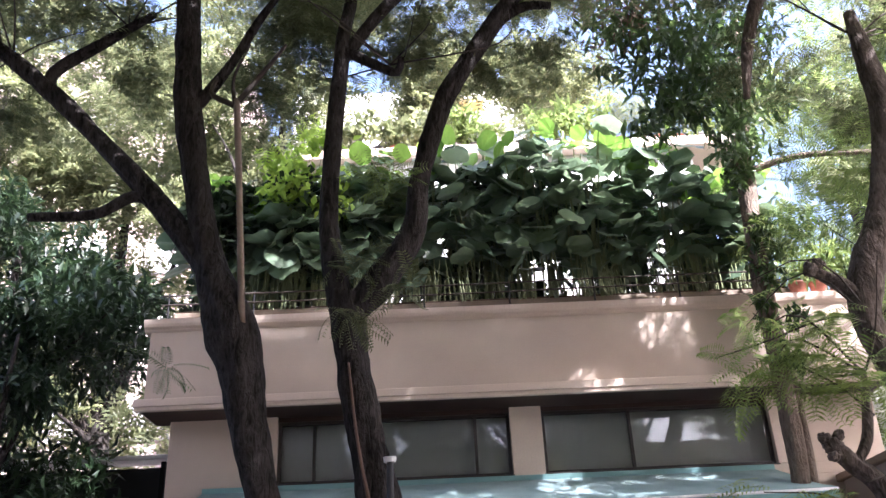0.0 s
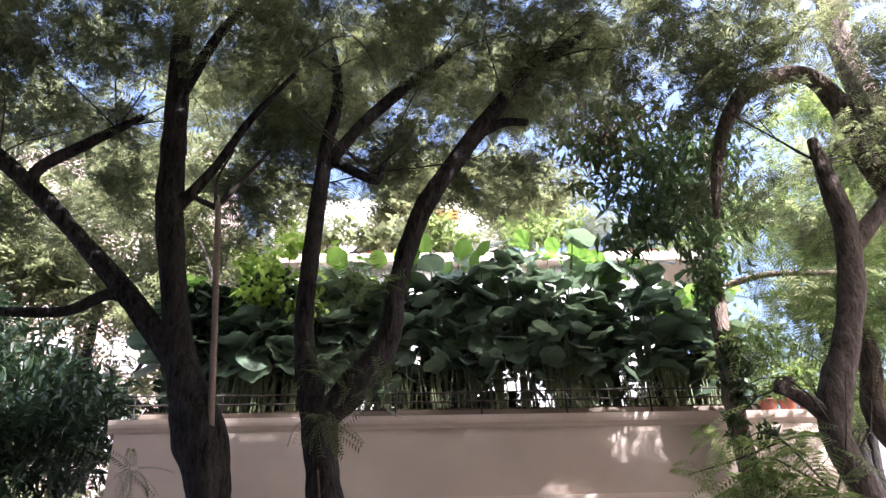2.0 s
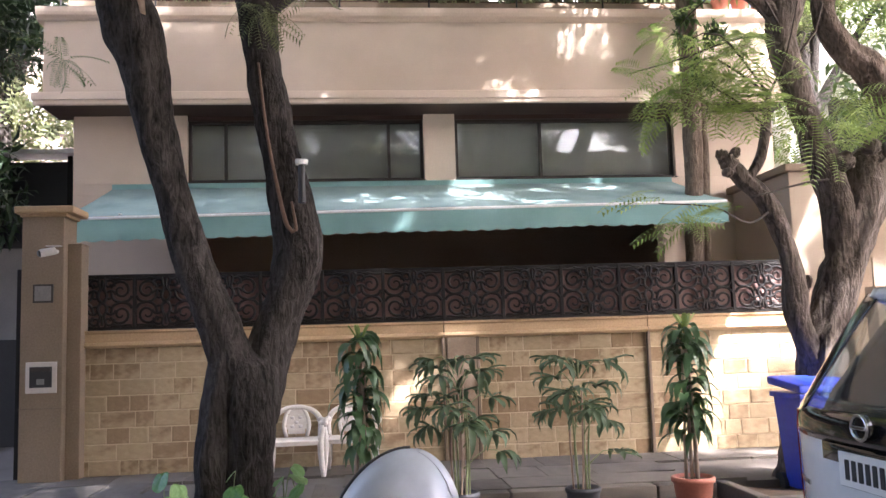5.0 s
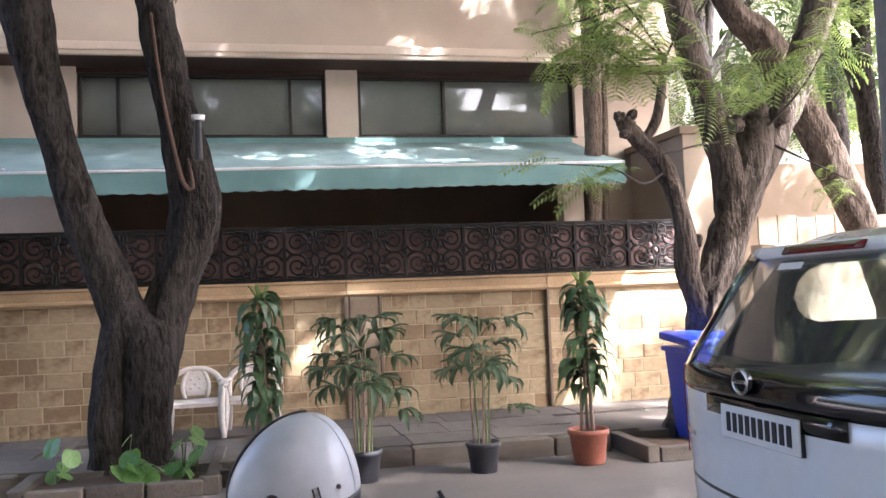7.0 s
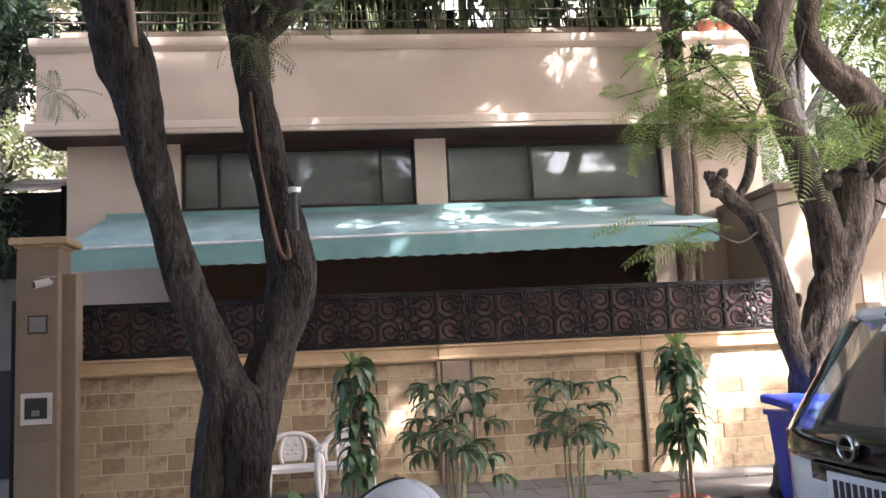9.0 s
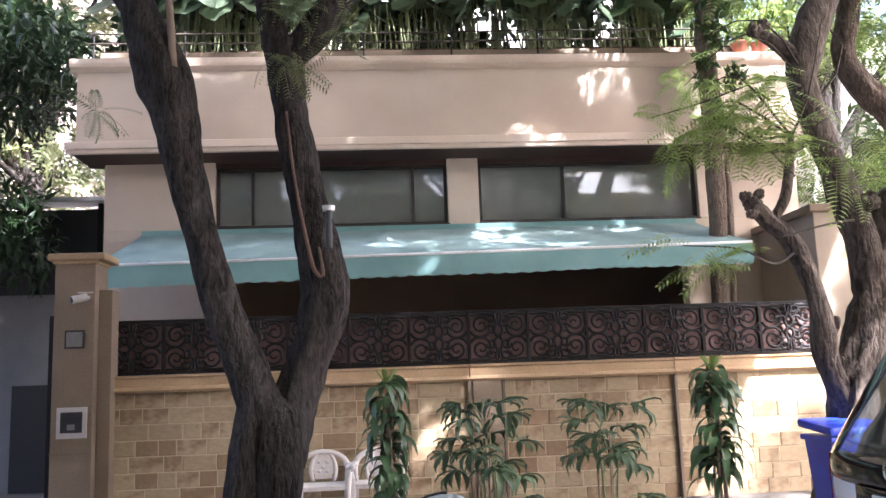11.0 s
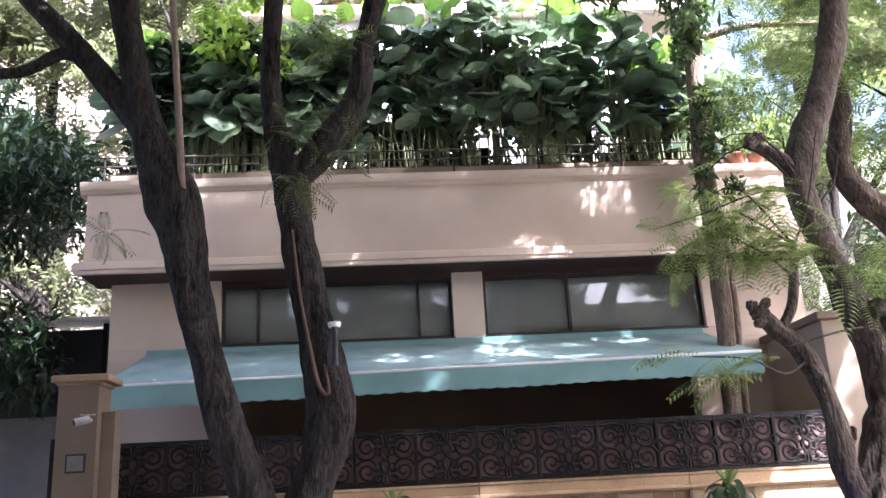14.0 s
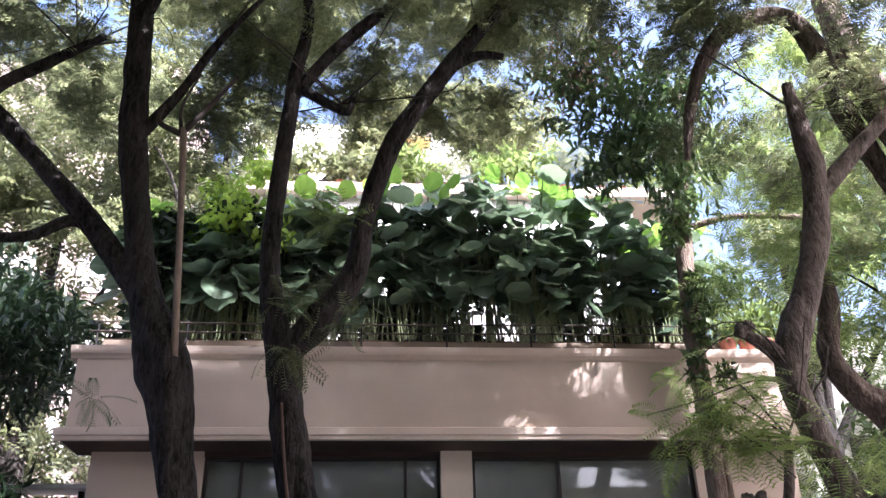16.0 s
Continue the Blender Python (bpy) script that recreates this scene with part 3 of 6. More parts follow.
# upper floor, set back behind the terrace
part("upper_wall", block(-3.3, 4.3, 15.0, 15.25, 5.86, 10.68), WHITE_WALL, house, "white upper wall behind the plants")
part("upper_slab", block(-3.55, 5.6, 14.75, 21.0, 10.69, 10.89, bevel=0.015), PLASTER_TRIM, house, "pale slab edge of the upper terrace")
part("upper_parapet", block(-3.5, 5.5, 20.4, 20.6, 10.892, 11.2), WHITE_WALL, house)


def window(name, x0, x1, bars):
    """A dark-framed window with mullions, panes and pale blinds behind."""
    w = thing(name, ((x0 + x1) / 2, 12.52, 3.87), "wide dark-framed window with pale slatted blinds behind the glass", "window", kind="structure")
    z0, z1, t = 3.865, 4.768, 0.045
    bm = bmesh.new()
    for d in ((x0, x1, z0, z0 + t), (x0, x1, z1 - t, z1), (x0, x0 + t, z0 + t, z1 - t), (x1 - t, x1, z0 + t, z1 - t)):
        box(bm, d[0], d[1], 12.47, 12.55, d[2], d[3], bevel=0.004)
    part("window_frame", bm, FRAME, w)
    edges = [x0 + t] + bars + [x1 - t]
    for b in bars:
        part("mullion", block(b - 0.022, b + 0.022, 12.475, 12.545, z0 + t, z1 - t, bevel=0.003), FRAME, w)
    for a, b in zip(edges, edges[1:]):
        pane = part("pane", block(a + 0.01, b - 0.01, 12.508, 12.514, z0 + t, z1 - t), GLASS, w)
        pane.visible_shadow = False
    for i in range(7):
        z = z0 + 0.06 + i * 0.122
        bm = bmesh.new()
        box(bm, x0 + 0.03, x1 - 0.03, -0.002, 0.002, -0.062, 0.062)
        bmesh.ops.transform(bm, matrix=Matrix.Translation((0, 12.60, z + 0.05)) @ Matrix.Rotation(radians(7), 4, "X"), verts=bm.verts[:])
        part("blind_slat", bm, BLIND, w)
    part("sill", block(x0 - 0.02, x1 + 0.02, 12.37, 12.5, 3.845, 3.864, bevel=0.004), FRAME, w)
    part("room_back", block(x0 - 0.3, x1 + 0.3, 13.6, 13.62, 3.72, 4.95), GREY_WALL, w)
    return w


window("window_1", -3.365, 0.015, [-2.84, -0.49])
window("window_2", 0.485, 3.795, [1.77])

# ---- awning ----
AX0, AX1, BX0, BX1 = -4.60, 3.91, -4.40, 3.72


def bar_z(x):
    """The front bar hangs a little lower at the gate end."""
    return 3.135 + 0.095 * (x - AX0) / (AX1 - AX0)


awning = thing("awning", (-0.3, 12.3, 3.8), "faded teal canvas awning with a scalloped valance", "awning")


def canvas_top():
    bm = bmesh.new()
    nx, ny = 70, 14
    g = []
    for i in range(nx + 1):
        u = i / nx
        row = []
        for j in range(ny + 1):
            v = j / ny
            sag = -0.035 * math.sin(math.pi * v) * (0.7 + 0.6 * noise.noise(Vector((u * 9, v * 2, 5)))) + 0.008 * noise.noise(Vector((u * 40, v * 6, 2)))
            row.append(bm.verts.new((BX0 + (BX1 - BX0) * u + ((AX0 - BX0) * (1 - u) + (AX1 - BX1) * u) * v, 12.37 - 1.47 * v, 3.775 + (bar_z(BX0 + (BX1 - BX0) * u) + 0.03 - 3.775) * v + sag)))
        g.append(row)
    for i in range(nx):
        for j in range(ny):
            bm.faces.new((g[i][j], g[i + 1][j], g[i + 1][j + 1], g[i][j + 1]))
    return bm


def valance():
    bm = bmesh.new()
    n, m = 460, 6
    g = []
    for i in range(n + 1):
        u = i / n
        x = AX0 + (AX1 - AX0) * u
        low = 0.262 + 0.022 * abs(math.sin(math.pi * x / 0.205)) + 0.012 * noise.noise(Vector((x * 0.8, 0, 0)))
        row = []
        for j in range(m + 1):
            v = j / m
            y = 10.895 + v * (0.03 * noise.noise(Vector((x * 1.6, v, 7))) + 0.012 * noise.noise(Vector((x * 5, v, 9))))
            row.append(bm.verts.new((x, y, bar_z(x) - low * v)))
        g.append(row)
    for i in range(n):
        for j in range(m):
            bm.faces.new((g[i][j], g[i + 1][j], g[i + 1][j + 1], g[i][j + 1]))
    return bm


part("canopy", canvas_top(), CANVAS_TOP, awning, "weathered teal canvas roof", smooth=True)
part("valance", valance(), CANVAS, awning, "teal scalloped valance", smooth=True)
part("head_strip", block(BX0, BX1, 12.36, 12.398, 3.75, 3.845, bevel=0.01), CANVAS, awning)
v, f = tube([(AX0 + (AX1 - AX0) * q, 10.903, bar_z(AX0 + (AX1 - AX0) * q) + 0.008, 0.021) for q in np.linspace(0, 1, 9)], 10, 0)
part("front_bar", mesh("front_bar", v, f, ALU, True), ALU, awning, "white front bar")
for x in (-3.9, -0.4, 3.3):
    v, f = tube([(x, 12.39, 3.15, 0.018), (x, 11.6, 3.2, 0.018), (x, 10.92, 3.2, 0.018)], 8, 0.3)
    part("folding_arm", mesh("folding_arm", v, f, ALU, True), ALU, awning)

# ---- terrace railing ----
trail = thing("terrace_railing", (0, 12.0, 6.215), "thin dark two-bar railing on the parapet", "railing", kind="structure")
for z in (6.50, 6.645):
    v, f = tube([(-5.1, 11.95, z, 0.012), (-1, 11.95, z - 0.012, 0.012), (2, 11.95, z + 0.008, 0.012), (5.2, 11.95, z, 0.012)], 6, 0.5)
    part("rail_bar", mesh("rail_bar", v, f, BARK_TWIG, True), BARK_TWIG, trail)
for x in np.arange(-5.0, 5.3, 1.28):
    part("post", cone(bmesh.new(), 0.014, 0.014, 0.47, 0, 8, Matrix.Translation((x, 11.965, 6.212))), IRON, trail)
planter = thing("planter_box", (0, 12.4, 5.85), "long dark planter trough behind the parapet", "planter")
part("trough", block(-4.95, 4.4, 12.08, 12.85, 5.85, 6.42, bevel=0.02), DARK_WALL, planter)
part("soil_fill", block(-4.92, 4.37, 12.11, 12.82, 6.42, 6.45), SOIL, planter)

# ---- side and rear surroundings ----
gate = thing("gate_leaf", (-5.2, 10.2, 0), "black sheet-metal gate leaf standing open beside the pier", "gate", kind="structure")
part("sheet", block(-4.72, -4.66, 10.1, 12.0, 0.06, 2.35), IRON, gate)
part("gate_post", block(-4.75, -4.63, 9.98, 10.1, 0.0, 2.45, bevel=0.01), IRON, gate)
shed = thing("side_shed", (-7, 15, 0), "dark open shed with a black roof beside a pale side wall", "shed", kind="structure")
part("wall", block(-11, -5.3, 15.0, 15.2, 0, 3.27), CONCRETE, shed)
# Black sheets stand in for the shade inside the doorway and open bay.
part("doorway_dark_sheet", block(-7.2, -6.55, 14.985, 15.0, 0, 1.75), BLACK, shed)
part("screen", block(-11, -5.3, 15.05, 15.15, 3.28, 4.75), BLACK, shed)
part("roof_edge", block(-11, -5.25, 14.7, 15.2, 4.82, 4.90, bevel=0.01), ALU, shed)
for x in (-9.6, -8.2, -6.9, -5.8):
    part("post", block(x - 0.04, x + 0.04, 14.9, 15.0, 3.28, 4.82), IRON, shed)
neighbour = thing("neighbour_wall", (6, 10, 0), "tan side wall with a tall end pier and wooden boards on top", "wall", kind="structure")
part("end_pier", block(4.62, 5.35, 10.6, 12.3, 0.0, 3.56, bevel=0.012), FAR_PLASTER, neighbour)
part("pier_cap", block(4.55, 5.42, 10.53, 12.38, 3.56, 3.66, bevel=0.015), PIER, neighbour)
part("low_wall", block(5.36, 12, 10.05, 10.3, 0.0, 2.02), FAR_PLASTER, neighbour)
for k in range(24):
    x = 5.4 + k * 0.28
    part("board", block(x, x + 0.265, 10.15, 10.18, 2.022, 2.38 + 0.02 * math.sin(k * 2.1)), PIER, neighbour)
far_house = thing("far_house", (12, 16, 0), "cream neighbouring house seen between the trees", "house", kind="structure")
part("wall", block(6.6, 16, 14.6, 14.9, 0, 3.75), PIER, far_house)
part("upper_wall", block(8.0, 18, 18, 18.3, 0, 9), WHITE_WALL, far_house)
for x in (9.5, 12.0, 14.5):
    part("window", block(x, x + 1.2, 17.95, 18.0, 5.2, 6.6), FRAME, far_house)
left_block = thing("apartment_block", (-14, 30, 0), "pinkish apartment block with window grilles beyond the trees", "building", kind="structure")
part("wall", block(-26, -9, 30, 36, 0, 26), PINK_WALL, left_block)
for i in range(5):
    for j in range(7):
        x, z = -25 + i * 3.2, 2.5 + j * 3.2
        wd = part("window", block(x, x + 1.7, 29.93, 30.0, z, z + 1.6), GREY_WALL, left_block)
        for q in range(5):
            part("grille_bar", block(x + 0.1 + q * 0.36, x + 0.14 + q * 0.36, 29.85, 29.89, z, z + 1.6), PINK_WALL, wd)
rear_block = thing("terrace_house", (1, 24, 0), "bright white upper storey with an orange-yellow awning", "building", kind="structure")
part("wall", block(-5.5, 2.2, 24, 30, 0, 18.9), WHITE_WALL, rear_block)
part("awning", block(-1.9, 0.8, 23.5, 24.0, 18.02, 18.2, bevel=0.03), YELLOW, rear_block, "orange-yellow canvas awning")
for x in (-4.8, -2.6, -0.4):
    part("window", block(x, x + 1.5, 23.93, 24.0, 15.6, 17.4), FRAME, rear_block)

# Unseen house, added to close off the sky and show in window reflections.
opposite = thing("opposite_house", (0, -9, 0), "added beige house, unseen behind the viewer, for reflections and fill light", "house", kind="structure")
part("wall", block(-16, 18, -9.3, -9.0, 0, 9.0), PLASTER, opposite)
for i in range(7):
    part("window", block(-13 + i * 4.2, -11 + i * 4.2, -9.0, -8.95, 4.2, 5.8), FRAME, opposite)


# ---- trees ----
def tree(name, at, label, stems, material, group="street trees", slim=0.84, dx=0.0):
    """A trunk and limbs from runs of (x, y, z, r)."""
    t = thing(name, at, label, "tree", group)
    for i, (kind, pts, rough) in enumerate(stems):
        pts = [(x + dx, y, z, r * slim) for x, y, z, r in pts]
        v, f = tube(pts, 30 if pts[0][3] > 0.1 else 12, 0.045 if pts[0][3] > 0.1 else 0.08, rough, rough * 1.3, seed=i * 3.7)
        part(kind, mesh(kind, v, f, material, True), material, t)
    return t


def twigs(tips, reach, n, r=0.02):
    """Thin twigs that spread from limb points."""
    runs = []
    for x, y, z in tips:
        for _ in range(n):
            d = Vector((RNG.normal(), RNG.normal() * 0.8, abs(RNG.normal()) * 0.6 + 0.05)).normalized()
            l = reach * RNG.uniform(0.5, 1.2)
            side = Vector(RNG.normal(0, 0.18, 3))
            p = Vector((x, y, z))
            runs.append([(*p, r), (*(p + d * l * 0.5 + side * l), r * 0.65), (*(p + d * l - Vector((0, 0, 0.12 * l))), r * 0.25)])
    return joined([tube(q, 5, 0.25, caps=False) for q in runs])


FROND_BROAD = frond(5, 1.0, 0.38, 0.22)
FROND_FULL = frond(11, 1.0, 0.40, 0.098, 0.40)
FROND_MID = frond(12, 1.0, 0.27, 0.066, 0.35)
FROND, FROND_FINE = frond(8, 1.0, 0.36, 0.13), frond(13, 1.0, 0.26, 0.052, 0.3)
LEAF, LEAF_LONG = leaflet(0.42), leaflet(0.26, 0.06, 0.3)


def crown(name, parent, centres, radii, n, size, template, material, tilt=0.55, label="", per=14):
    p = in_clumps(centres, radii, n, per)
    v, f = scatter(template, p, RNG.uniform(0.7, 1.3, n) * size, turns(n, tilt))
    return tagged(part(name, fast_mesh(name, v, f, material), material, parent, label), kind="stuff")


forked = tree("forked_street_tree", (-2.1, 8.1, 0), "tall forked dark-barked street tree with feathery leaves at the kerb", [
    ("trunk", [(-2.06, 8.12, -0.1, 0.46), (-2.04, 8.12, 0.2, 0.315), (-2.03, 8.12, 0.5, 0.29), (-2.02, 8.12, 0.85, 0.30), (-2.0, 8.13, 1.1, 0.325), (-1.98, 8.16, 1.32, 0.29), (-1.96, 8.2, 1.46, 0.12)], 0.13),
    ("root_stem", [(-2.34, 8.08, -0.1, 0.30), (-2.31, 8.06, 0.2, 0.20), (-2.31, 8.05, 0.55, 0.185), (-2.28, 8.06, 0.9, 0.20), (-2.22, 8.08, 1.2, 0.215), (-2.18, 8.12, 1.5, 0.17)], 0.16),
    ("stem", [(-2.02, 8.12, 0.85, 0.25), (-2.14, 8.13, 1.35, 0.26), (-2.27, 8.14, 1.72, 0.235), (-2.48, 8.15, 2.24, 0.21), (-2.78, 8.15, 3.28, 0.20), (-2.95, 8.15, 4.07, 0.255), (-3.08, 8.15, 4.61, 0.315), (-3.31, 8.15, 5.2, 0.22), (-3.48, 8.15, 5.85, 0.17), (-3.75, 8.15, 7.28, 0.18), (-3.85, 8.15, 8.5, 0.175), (-3.96, 8.15, 10.2, 0.15), (-3.8, 8.1, 11.6, 0.10)], 0.13),
    ("stem", [(-1.98, 8.15, 0.85, 0.25), (-1.86, 8.24, 1.4, 0.265), (-1.66, 8.3, 1.97, 0.25), (-1.56, 8.3, 2.34, 0.285), (-1.60, 8.3, 2.77, 0.25), (-1.70, 8.3, 3.31, 0.215), (-1.80, 8.3, 3.85, 0.21), (-1.91, 8.3, 4.54, 0.205), (-1.93, 8.3, 5.0, 0.20)], 0.14),
    ("limb", [(-1.95, 8.3, 4.7, 0.18), (-2.13, 8.3, 5.68, 0.13), (-2.12, 8.3, 6.7, 0.118), (-2.04, 8.3, 7.84, 0.118), (-2.0, 8.3, 8.44, 0.10), (-1.9, 8.4, 9.4, 0.08), (-2.1, 8.5, 10.8, 0.05)], 0.10),
    ("limb", [(-1.93, 8.3, 4.78, 0.185), (-1.53, 8.3, 5.23, 0.19), (-1.21, 8.3, 5.76, 0.155), (-1.12, 8.3, 6.4, 0.135), (-0.83, 8.3, 7.39, 0.138), (-0.35, 8.3, 8.24, 0.132), (-0.06, 8.3, 8.69, 0.125), (0.64, 8.3, 9.66, 0.10), (1.58, 8.2, 10.4, 0.065)], 0.12),
    ("limb", [(-3.35, 8.15, 5.30, 0.17), (-3.83, 8.2, 5.94, 0.142), (-4.34, 8.2, 6.55, 0.132), (-4.87, 8.2, 7.13, 0.122), (-5.52, 8.2, 7.81, 0.12), (-6.6, 8.2, 8.8, 0.09)], 0.12),
    ("limb", [(-5.20, 8.22, 7.45, 0.10), (-5.46, 8.25, 7.97, 0.09), (-4.9, 8.3, 8.49, 0.08), (-4.33, 8.3, 8.9, 0.05)], 0.10),
    ("limb", [(-2.0, 8.3, 8.1, 0.10), (-1.6, 8.35, 8.75, 0.095), (-1.13, 8.3, 9.26, 0.09), (-0.4, 8.2, 9.9, 0.05)], 0.10),
    ("limb", [(-1.95, 8.3, 8.2, 0.08), (-1.6, 8.2, 7.9, 0.07), (-1.35, 8.15, 7.75, 0.06), (-1.3, 8.15, 7.95, 0.045)], 0.10),
    ("limb", [(-0.1, 8.3, 8.6, 0.09), (0.25, 8.25, 8.75, 0.07), (0.55, 8.2, 8.7, 0.05)], 0.10),
    ("limb", [(-3.78, 8.15, 7.2, 0.09), (-3.3, 8.1, 7.9, 0.07), (-2.9, 8.0, 8.6, 0.05), (-2.3, 7.9, 9.4, 0.03)], 0.10),
    ("limb", [(-3.9, 8.15, 9.0, 0.10), (-3.2, 7.6, 9.9, 0.07), (-2.0, 7.0, 10.6, 0.04)], 0.10),
    ("limb", [(-5.4, 8.2, 6.05, 0.06), (-4.7, 8.2, 6.05, 0.07), (-4.2, 8.2, 6.25, 0.08), (-3.7, 8.2, 5.75, 0.08)], 0.10),
], BARK_DARK, dx=0.03)
tips = [(-3.9, 8.1, 10.6), (-2.0, 8.4, 9.8), (0.9, 8.3, 9.9), (-5.9, 8.2, 8.2), (-4.6, 8.3, 8.7), (-0.7, 8.25, 9.6), (-2.4, 7.8, 9.3), (-2.4, 7.2, 10.4), (0.3, 8.3, 9.2), (-6.4, 8.2, 8.7), (1.5, 8.2, 10.3), (-1.4, 8.2, 7.9)]
v, f = twigs(tips, 1.5, 6, 0.013)
tagged(part("twig_growth", mesh("twig_growth", v, f, BARK_TWIG, True), BARK_TWIG, forked), kind="stuff")
cc = [(-6.6, 8.3, 9.3), (-5.6, 7.6, 9.9), (-5.0, 8.8, 9.0), (-4.4, 7.8, 10.4), (-3.2, 8.6, 10.2), (-2.9, 7.4, 9.4), (-2.3, 8.8, 9.3), (-1.6, 7.8, 10.2), (-1.2, 8.9, 8.75), (-0.5, 7.9, 9.9),
      (0.2, 8.5, 9.4), (0.5, 7.6, 10.4), (1.1, 8.6, 9.7), (1.7, 7.8, 10.5), (-0.1, 8.9, 8.35), (0.7, 8.9, 8.4), (-7.4, 8.4, 8.6), (-6.9, 7.7, 10.2), (-3.6, 7.0, 11.2), (-1.4, 6.8, 11.3), (0.8, 6.6, 11.6), (-5.8, 6.6, 11.4), (-4.5, 9.2, 8.2), (-6.0, 8.9, 7.9), (-2.8, 9.3, 8.6),
      (-3.2, 9.2, 8.3), (-2.5, 9.0, 9.0), (-1.7, 9.2, 8.7), (-0.9, 9.0, 9.3), (-3.1, 9.3, 7.7)]
cr = [1.1, 1.2, 0.9, 1.2, 1.1, 0.9, 0.8, 1.1, 0.65, 1.0, 0.8, 1.0, 0.8, 1.0, 0.45, 0.5, 0.9, 1.2, 1.4, 1.4, 1.4, 1.5, 0.6, 0.6, 0.7, 0.6, 0.6, 0.5, 0.6, 0.4]
crown("crown", forked, cc, cr, 11000, 0.25, FROND, LEAF_FEATHER, label="feathery green compound leaves")
# Crown overhead; its nearer rows are unseen and added for shade.
over = [(x, y, 11.6 + 0.9 * math.sin(x * 1.3 + y)) for x in np.arange(-8, 4.6, 1.7) for y in (5.4, 7.0, 9.4, 10.9, 12.3) if (y < 12 or x < -1.5) and not (x > 1.2 and y > 9)]
crown("crown", forked, over, [1.2] * len(over), 5200, 0.285, FROND, LEAF_FEATHER, label="feathery canopy high over the lane, extended for shade")
back = [(x, 9.9 + 0.5 * math.sin(x * 2), 11.2) for x in np.arange(-3.0, 2.0, 0.8)]
crown("crown", forked, back, [0.9] * len(back), 2300, 0.31, FROND, LEAF_FEATHER, label="feathery canopy above the parapet")
# low sprays and the bare propped pole
crown("leaf_spray", forked, [(-1.75, 8.0, 5.2), (-1.5, 8.0, 5.05), (-1.25, 8.0, 5.0), (-1.95, 8.0, 4.7)], [0.26, 0.22, 0.2, 0.18], 60, 0.34, FROND_MID, LEAF_FEATHER, 0.8)
crown("leaf_spray", forked, [(-3.35, 7.9, 4.6), (-3.75, 7.9, 4.05), (-3.55, 7.9, 4.2)], [0.12, 0.16, 0.1], 12, 0.30, FROND_MID, LEAF_IVY, 0.8)
crown("leaf_spray", forked, [(-1.45, 7.9, 6.15), (-1.7, 7.9, 5.9), (-1.3, 7.9, 6.5)], [0.22, 0.2, 0.2], 34, 0.34, FROND_MID, LEAF_YOUNG, 0.8)
v, f = tube([(-2.91, 7.95, 4.62, 0.038), (-3.01, 7.98, 5.86, 0.034), (-3.15, 8.05, 7.38, 0.038)], 12, 0.1, 0.08)
part("pole", mesh("pole", v, f, BAMBOO, True), BAMBOO, forked, "bare grey pole bound to the stem")
v, f = joined([tube([(-3.17, 8.05, 7.3, 0.035), (-3.45, 8.05, 7.5, 0.03), (-3.3, 8.1, 7.9, 0.02)], 6), tube([(-3.17, 8.05, 7.3, 0.035), (-2.9, 8.05, 7.7, 0.03), (-2.6, 8.0, 8.1, 0.02)], 6), tube([(-3.17, 8.05, 7.3, 0.03), (-3.2, 8.05, 7.7, 0.02), (-3.05, 8.1, 8.2, 0.012)], 6)])
tagged(part("twig_growth", mesh("twig_growth", v, f, BARK_TWIG, True), BARK_TWIG, forked), kind="stuff")
# cut lamp stub on the stem
stub = thing("capped_pipe", (-1.47, 8.05, 3.0), "short dark pipe with a pale round cap on the stem", "pipe")
part("pipe", cone(bmesh.new(), 0.035, 0.03, 0.36, 0, 14, Matrix.Translation((-1.46, 8.0, 2.83))), BLACK, stub)
part("cap", cone(bmesh.new(), 0.055, 0.062, 0.045, 0, 16, Matrix.Translation((-1.46, 8.0, 3.19))), ALU, stub, "pale cap")
v, f = tube([(-1.86, 8.08, 4.2, 0.012), (-1.78, 8.05, 3.5, 0.015), (-1.68, 8.03, 2.95, 0.018), (-1.60, 8.02, 2.62, 0.021), (-1.52, 8.02, 2.58, 0.016), (-1.56, 8.04, 2.85, 0.012)], 8, 0.06)
vine = thing("hanging_root", (-1.6, 8.02, 2.6), "thick brown vine hanging down the tree stem", "vine")
part("strand", mesh("strand", v, f, VINE, True), VINE, vine)

